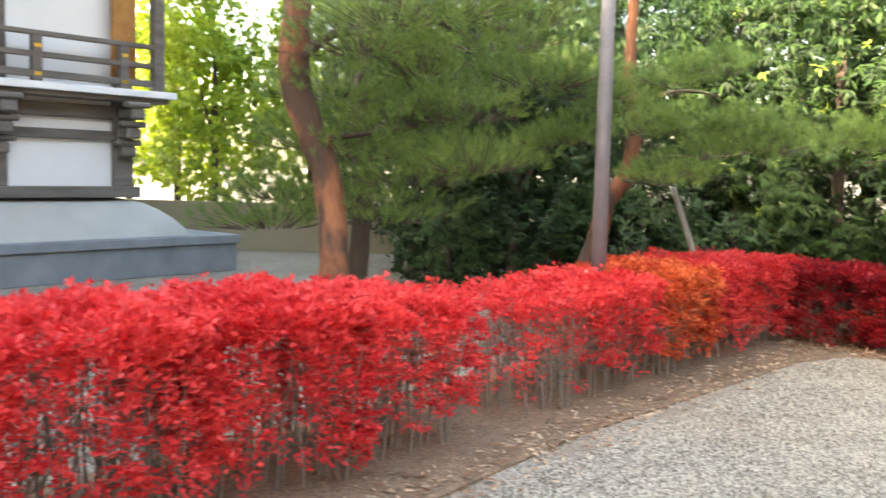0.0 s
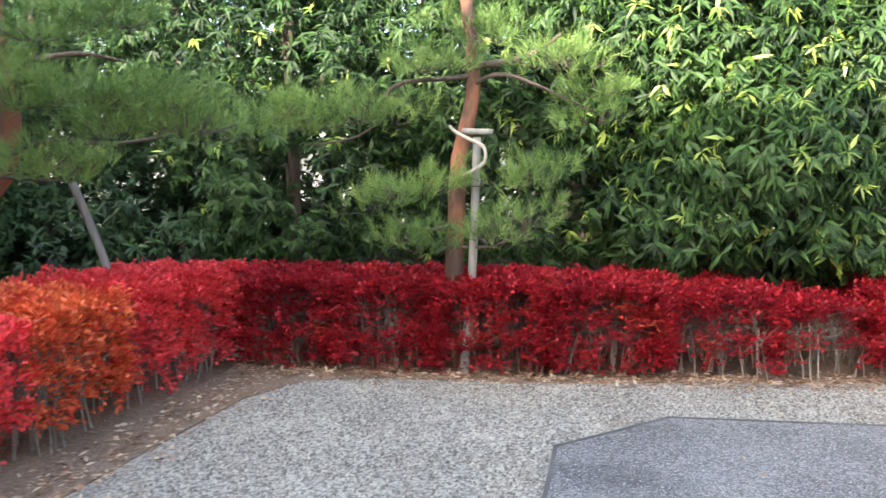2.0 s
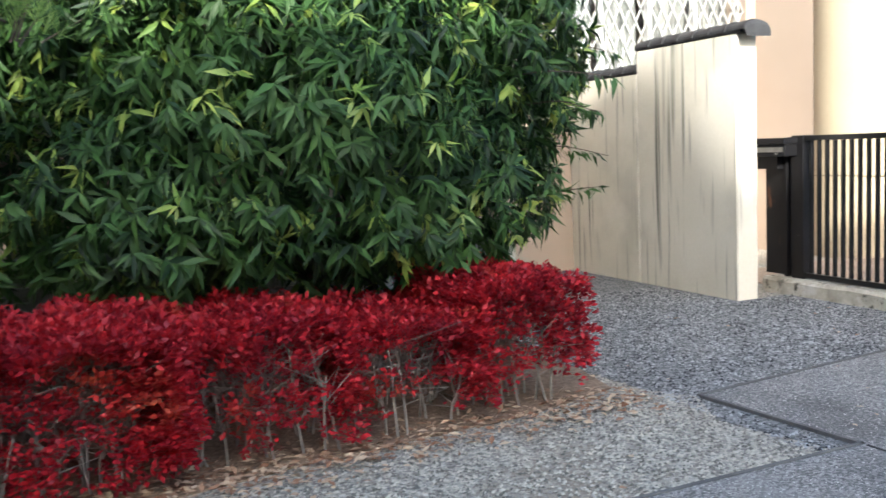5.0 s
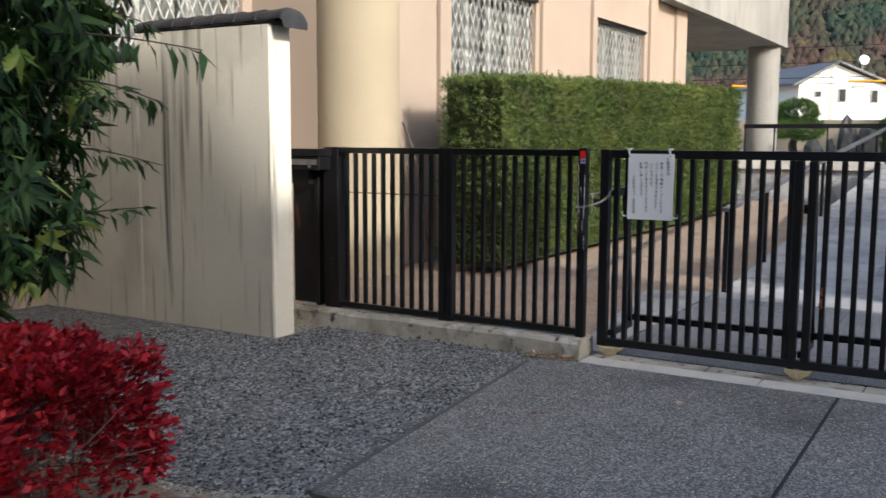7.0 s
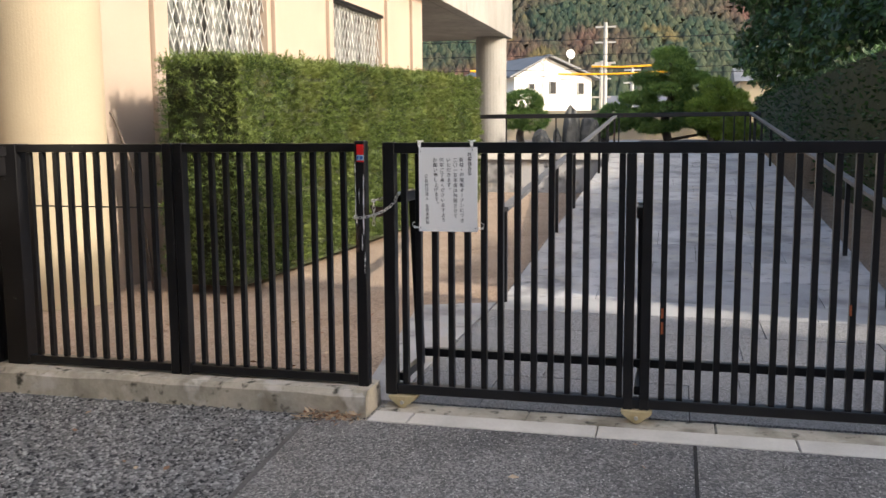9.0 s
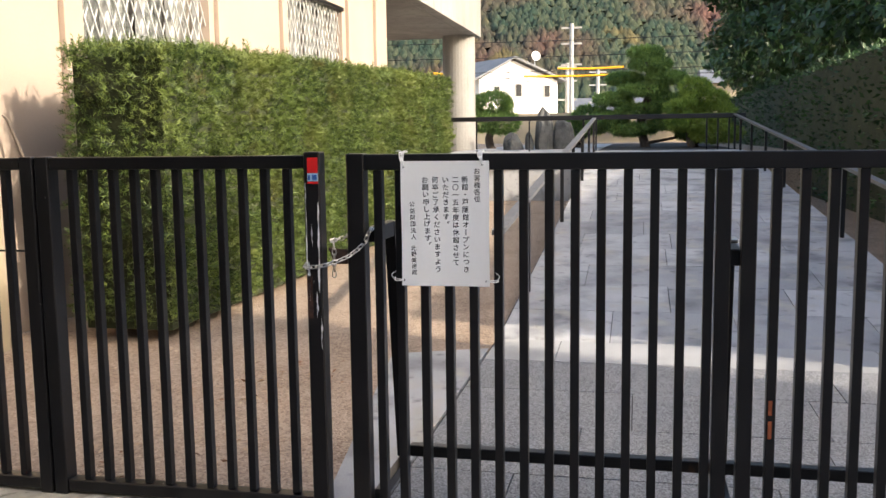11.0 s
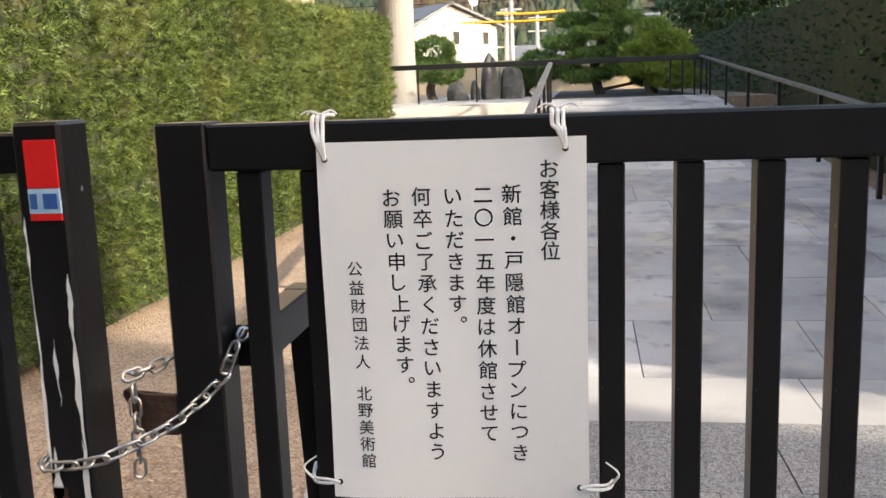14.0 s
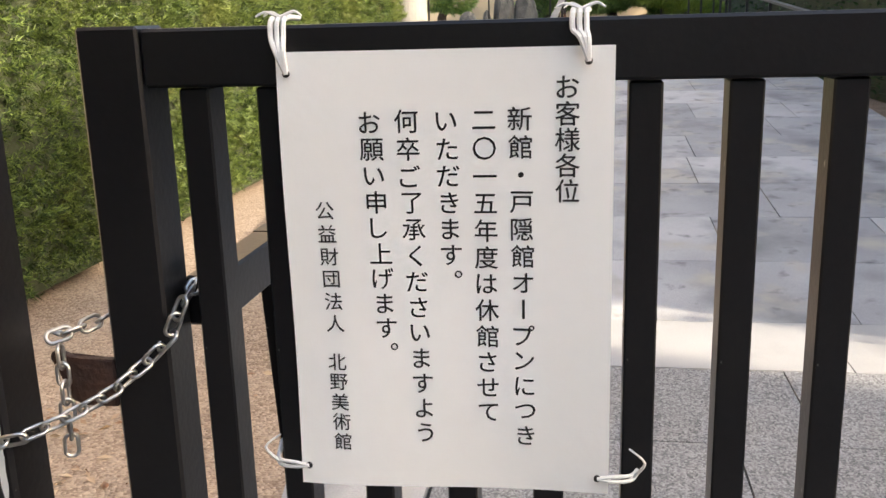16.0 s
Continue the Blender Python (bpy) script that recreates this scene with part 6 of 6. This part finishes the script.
TIERS = [(8.15, 3.68, 0.5), (8.0, 3.36, 0.62), (8.75, 3.0, 0.55), (7.6, 2.98, 0.6), (8.2, 2.66, 0.7), (9.05, 2.42, 0.6), (7.4, 2.36, 0.6), (8.3, 2.1, 0.75), (9.2, 1.86, 0.6), (7.4, 1.72, 0.7), (8.5, 1.56, 0.75), (6.7, 1.42, 0.7)]
cloud_pine((30, 8.1, 1.0), "cloud-pruned pine with stacked rounded pads", [((30 + 0.25 * math.sin(3 * y), y, z), (0.62, w * 0.92, 0.13)) for y, z, w in TIERS], 2.7)
cloud_pine((29, 6.8, 1.0), "smaller light green clipped pine", [((29, 6.85, 2.66), (0.5, 0.42, 0.2)), ((29, 6.6, 2.38), (0.6, 0.6, 0.2)), ((28.9, 7.1, 2.12), (0.6, 0.55, 0.2)), ((29, 6.35, 2.02), (0.6, 0.55, 0.2)), ((28.8, 6.8, 1.72), (0.7, 0.8, 0.2)), ((28.8, 6.3, 1.42), (0.7, 0.7, 0.2))], 1.6, M_PALENEEDLE)
cloud_pine((30.5, 12.6, 1.0), "small clipped round garden pine", [((30.5, 12.6, 2.35), (0.55, 0.6, 0.35)), ((30.4, 12.9, 1.85), (0.5, 0.5, 0.3)), ((30.4, 12.3, 1.8), (0.5, 0.5, 0.3))], 1.2)
cloud_pine((31.0, 10.0, 1.0), "low clipped garden pine", [((31.0, 9.7, 1.85), (0.6, 0.7, 0.4)), ((31.0, 10.2, 1.6), (0.5, 0.5, 0.3))], 0.7)


def rock(place, sx, sy, sz, label):
    bm = bmesh.new()
    bmesh.ops.create_icosphere(bm, subdivisions=3, radius=1.0)
    for v in bm.verts:
        k = (1 + 0.30 * noise.noise(v.co * 1.5 + Vector(place)) + 0.10 * noise.noise(v.co * 4.0)) * (1 - 0.18 * v.co.z)
        v.co = Vector((v.co.x * sx * k, v.co.y * sy * k, v.co.z * sz * k)) + Vector(place)
    tagged(part("garden_stone", bm, M_ROCK), label, "stone")


rock((28.5, 10.85, 1.45), 0.35, 0.24, 0.82, "tall upright weathered garden stone")
rock((28.6, 10.35, 1.35), 0.3, 0.30, 0.60, "upright weathered garden stone")
rock((28.2, 11.7, 1.15), 0.4, 0.27, 0.38, "pointed dark garden boulder")
rock((28.3, 11.25, 1.2), 0.2, 0.11, 0.36, "small upright dark garden stone")
tagged(part("ground_garden", boxed(25.6, 60, -6, 30, -0.02, 1.0), M_SAND), "raised sandy garden ground behind the terrace", "ground", kind="structure")


def house():
    h = thing("house", (60, 15.5, 0), "white two-storey house with low gabled roof", "house")
    part("wall", boxed(60, 68, 12.75, 18.3, 0, 4.75), M_HOUSE, h)
    bm = bmesh.new()
    a = [bm.verts.new((x, y, z)) for x in (60, 68) for y, z in ((12.75, 4.752), (18.3, 4.752), (16.0, 5.95))]
    bm.faces.new(a[:3])
    bm.faces.new(a[3:])
    bm.faces.new((a[0], a[1], a[4], a[3]))
    bm.faces.new((a[1], a[2], a[5], a[4]))
    bm.faces.new((a[2], a[0], a[3], a[5]))
    part("gable", bm, M_HOUSE, h)
    bm = bmesh.new()
    for y0, z0, y1, z1 in ((12.3, 4.66, 16.0, 6.04), (16.0, 6.04, 18.8, 4.66)):
        v = [bm.verts.new((x, y, z + dz)) for dz in (0, 0.12) for x, y, z in ((59.6, y0, z0), (68.4, y0, z0), (68.4, y1, z1), (59.6, y1, z1))]
        for f in ((0, 1, 2, 3), (7, 6, 5, 4), (0, 4, 5, 1), (1, 5, 6, 2), (2, 6, 7, 3), (3, 7, 4, 0)):
            bm.faces.new([v[i] for i in f])
    part("roof", bm, M_ROOF, h)
    for y0, y1, z0, z1 in ((16.9, 17.35, 4.0, 4.4), (15.35, 15.85, 3.72, 4.55), (13.32, 13.8, 3.7, 4.5), (14.2, 15.0, 4.62, 4.74)):
        w = part("window", boxed(59.93, 59.998, y0, y1, z0, z1), M_FRAME, h)
        part("pane", boxed(59.91, 59.928, y0 + 0.06, y1 - 0.06, z0 + 0.06, z1 - 0.06), M_DARKROOM, w, "opaque pane coloured for the dark room behind")
    part("dish_mast", rod(bmesh.new(), (61, 13.8, 5.4), (61, 13.8, 6.3), 0.04), M_STEEL, h)
    part("dish", rod(bmesh.new(), (60.9, 13.8, 6.3), (60.8, 13.82, 6.32), 0.25, 0.3, 16), M_HOUSE, h, "satellite dish")
    h.matrix_basis = Matrix.Translation((60, 15.5, 0)) @ Matrix.Rotation(radians(38), 4, "Z")


house()
tagged(part("wall_far", boxed(50, 50.2, 4, 20, 0.9, 2.5), M_COLUMN), "long cream garden wall", "wall", kind="structure")


def utility_pole(x, y, h, label):
    p = thing("utility_pole", (x, y, 0), label, "utility pole")
    part("shaft", rod(bmesh.new(), (x, y, 0), (x, y, h), 0.16, 0.11, 12), M_UPOLE, p)
    for z in (h - 0.3, h - 1.2, h - 2.4):
        part("crossarm", boxed(x - 0.05, x + 0.05, y - 0.6, y + 0.6, z, z + 0.1), M_UPOLE, p)
    return p


POLE = utility_pole(58, 12.2, 7.8, "tall concrete utility pole with crossarms")
utility_pole(64, 12.9, 6.0, "concrete utility pole with crossarms")
utility_pole(70, 11.2, 6.0, "short concrete utility pole")


def cables(p):
    for z, y0, y1, mat, r in ((5.15, 20.4, 18.9, M_YELLOW, 0.07), (4.75, 21.5, 19.3, M_YELLOW, 0.07), (4.85, 15.0, 8.6, M_YELLOW, 0.06), (5.25, 13.0, 9.2, M_YELLOW, 0.06), (6.9, 24, 2, M_BLACK, 0.02), (6.0, 24, 2, M_BLACK, 0.02), (5.15, 24, 2, M_BLACK, 0.02), (4.8, 24, 2, M_BLACK, 0.02)):
        part("cable", tube(bmesh.new(), [(57.9, y0, z), (57.9, (y0 + y1) / 2, z - 0.06), (57.9, y1, z)], [r] * 3, 6), mat, p, "yellow sheathed overhead cable" if mat is M_YELLOW else "black overhead cable")


cables(POLE)


def far_house(x, y, w, h, label, mat):
    f = thing("house", (x, y, 0), label, "house")
    part("wall", boxed(x, x + 6, y - w / 2, y + w / 2, 0, h), mat, f)
    bm = bmesh.new()
    prism(bm, [(x - 0.4, y - w / 2 - 0.4), (x + 6.4, y - w / 2 - 0.4), (x + 6.4, y + w / 2 + 0.4), (x - 0.4, y + w / 2 + 0.4)], h + 0.002, h + 1.0)
    for v in bm.verts:
        if v.co.z > h + 0.5:
            v.co.x = x + 3 + (v.co.x - x - 3) * 0.3
    part("roof", bm, M_ROOF, f)
    for k in (-0.25, 0.25):
        part("window", boxed(x - 0.05, x - 0.002, y + k * w - 0.4, y + k * w + 0.4, h * 0.5, h * 0.5 + 0.8), M_DARKROOM, f)


far_house(75, 10.5, 5.0, 3.2, "far grey-roofed house behind the poles", M_HOUSE)
far_house(66, 1.5, 5.0, 4.6, "far pale house behind the trees", M_COLUMN)
far_house(70, 26.0, 7.0, 3.8, "far house with dark roof", M_HOUSE)


def mountain():
    """A wooded slope: a rising sheet with tree clumps standing on it."""
    nx, ny = 46, 70
    xs, ys = np.linspace(120, 560, nx), np.linspace(-330, 420, ny)
    X, Y = np.meshgrid(xs, ys, indexing="ij")
    P = np.column_stack((X.ravel(), Y.ravel(), np.zeros(nx * ny)))
    z = np.clip((X.ravel() - 150) * 0.62, 0, 400) + 14 * lumpy(P, 45) * np.clip((X.ravel() - 140) / 60, 0, 1)
    P[:, 2] = z
    idx = np.arange(nx * ny).reshape(nx, ny)
    quads = np.stack((idx[:-1, :-1], idx[1:, :-1], idx[1:, 1:], idx[:-1, 1:]), -1).reshape(-1, 4)
    m = thing("backdrop", (300, 40, 0), "steep wooded hillside in autumn colours", "wooded hill", kind="structure")
    arrays("slope", P, quads, np.full(len(quads), 4), M_FOREST, m, smooth=True)
    k = 110000
    x = 150 + 300 * rng.random(k) ** 1.5
    y = x * rng.uniform(-0.22, 0.42, k)
    q = np.column_stack((x, y, np.zeros(k)))
    q[:, 2] = np.clip((x - 150) * 0.62, 0, 400) + 14 * lumpy(q, 45) * np.clip((x - 140) / 60, 0, 1)
    base = np.array([(1, 0, 0), (0.3, 0.95, 0.1), (-0.8, 0.6, 0), (-0.8, -0.6, 0.1), (0.3, -0.95, 0), (0, 0, 1.3)])
    f = np.array([(a, (a + 1) % 5, 5) for a in range(5)])
    r = 0.35 + 1.0 * rng.random((k, 1, 1)) ** 2
    v = base[None] * r * rng.uniform(0.5, 1.4, (k, 6, 3)) + q[:, None] + np.array([0, 0, 0.5])
    loops = (np.arange(k)[:, None, None] * 6 + f[None]).reshape(-1, 3)
    o = arrays("tree_crowns", v.reshape(-1, 3), loops, np.full(len(loops), 3), M_FOREST, m)
    o["kind"] = "stuff"


mountain()
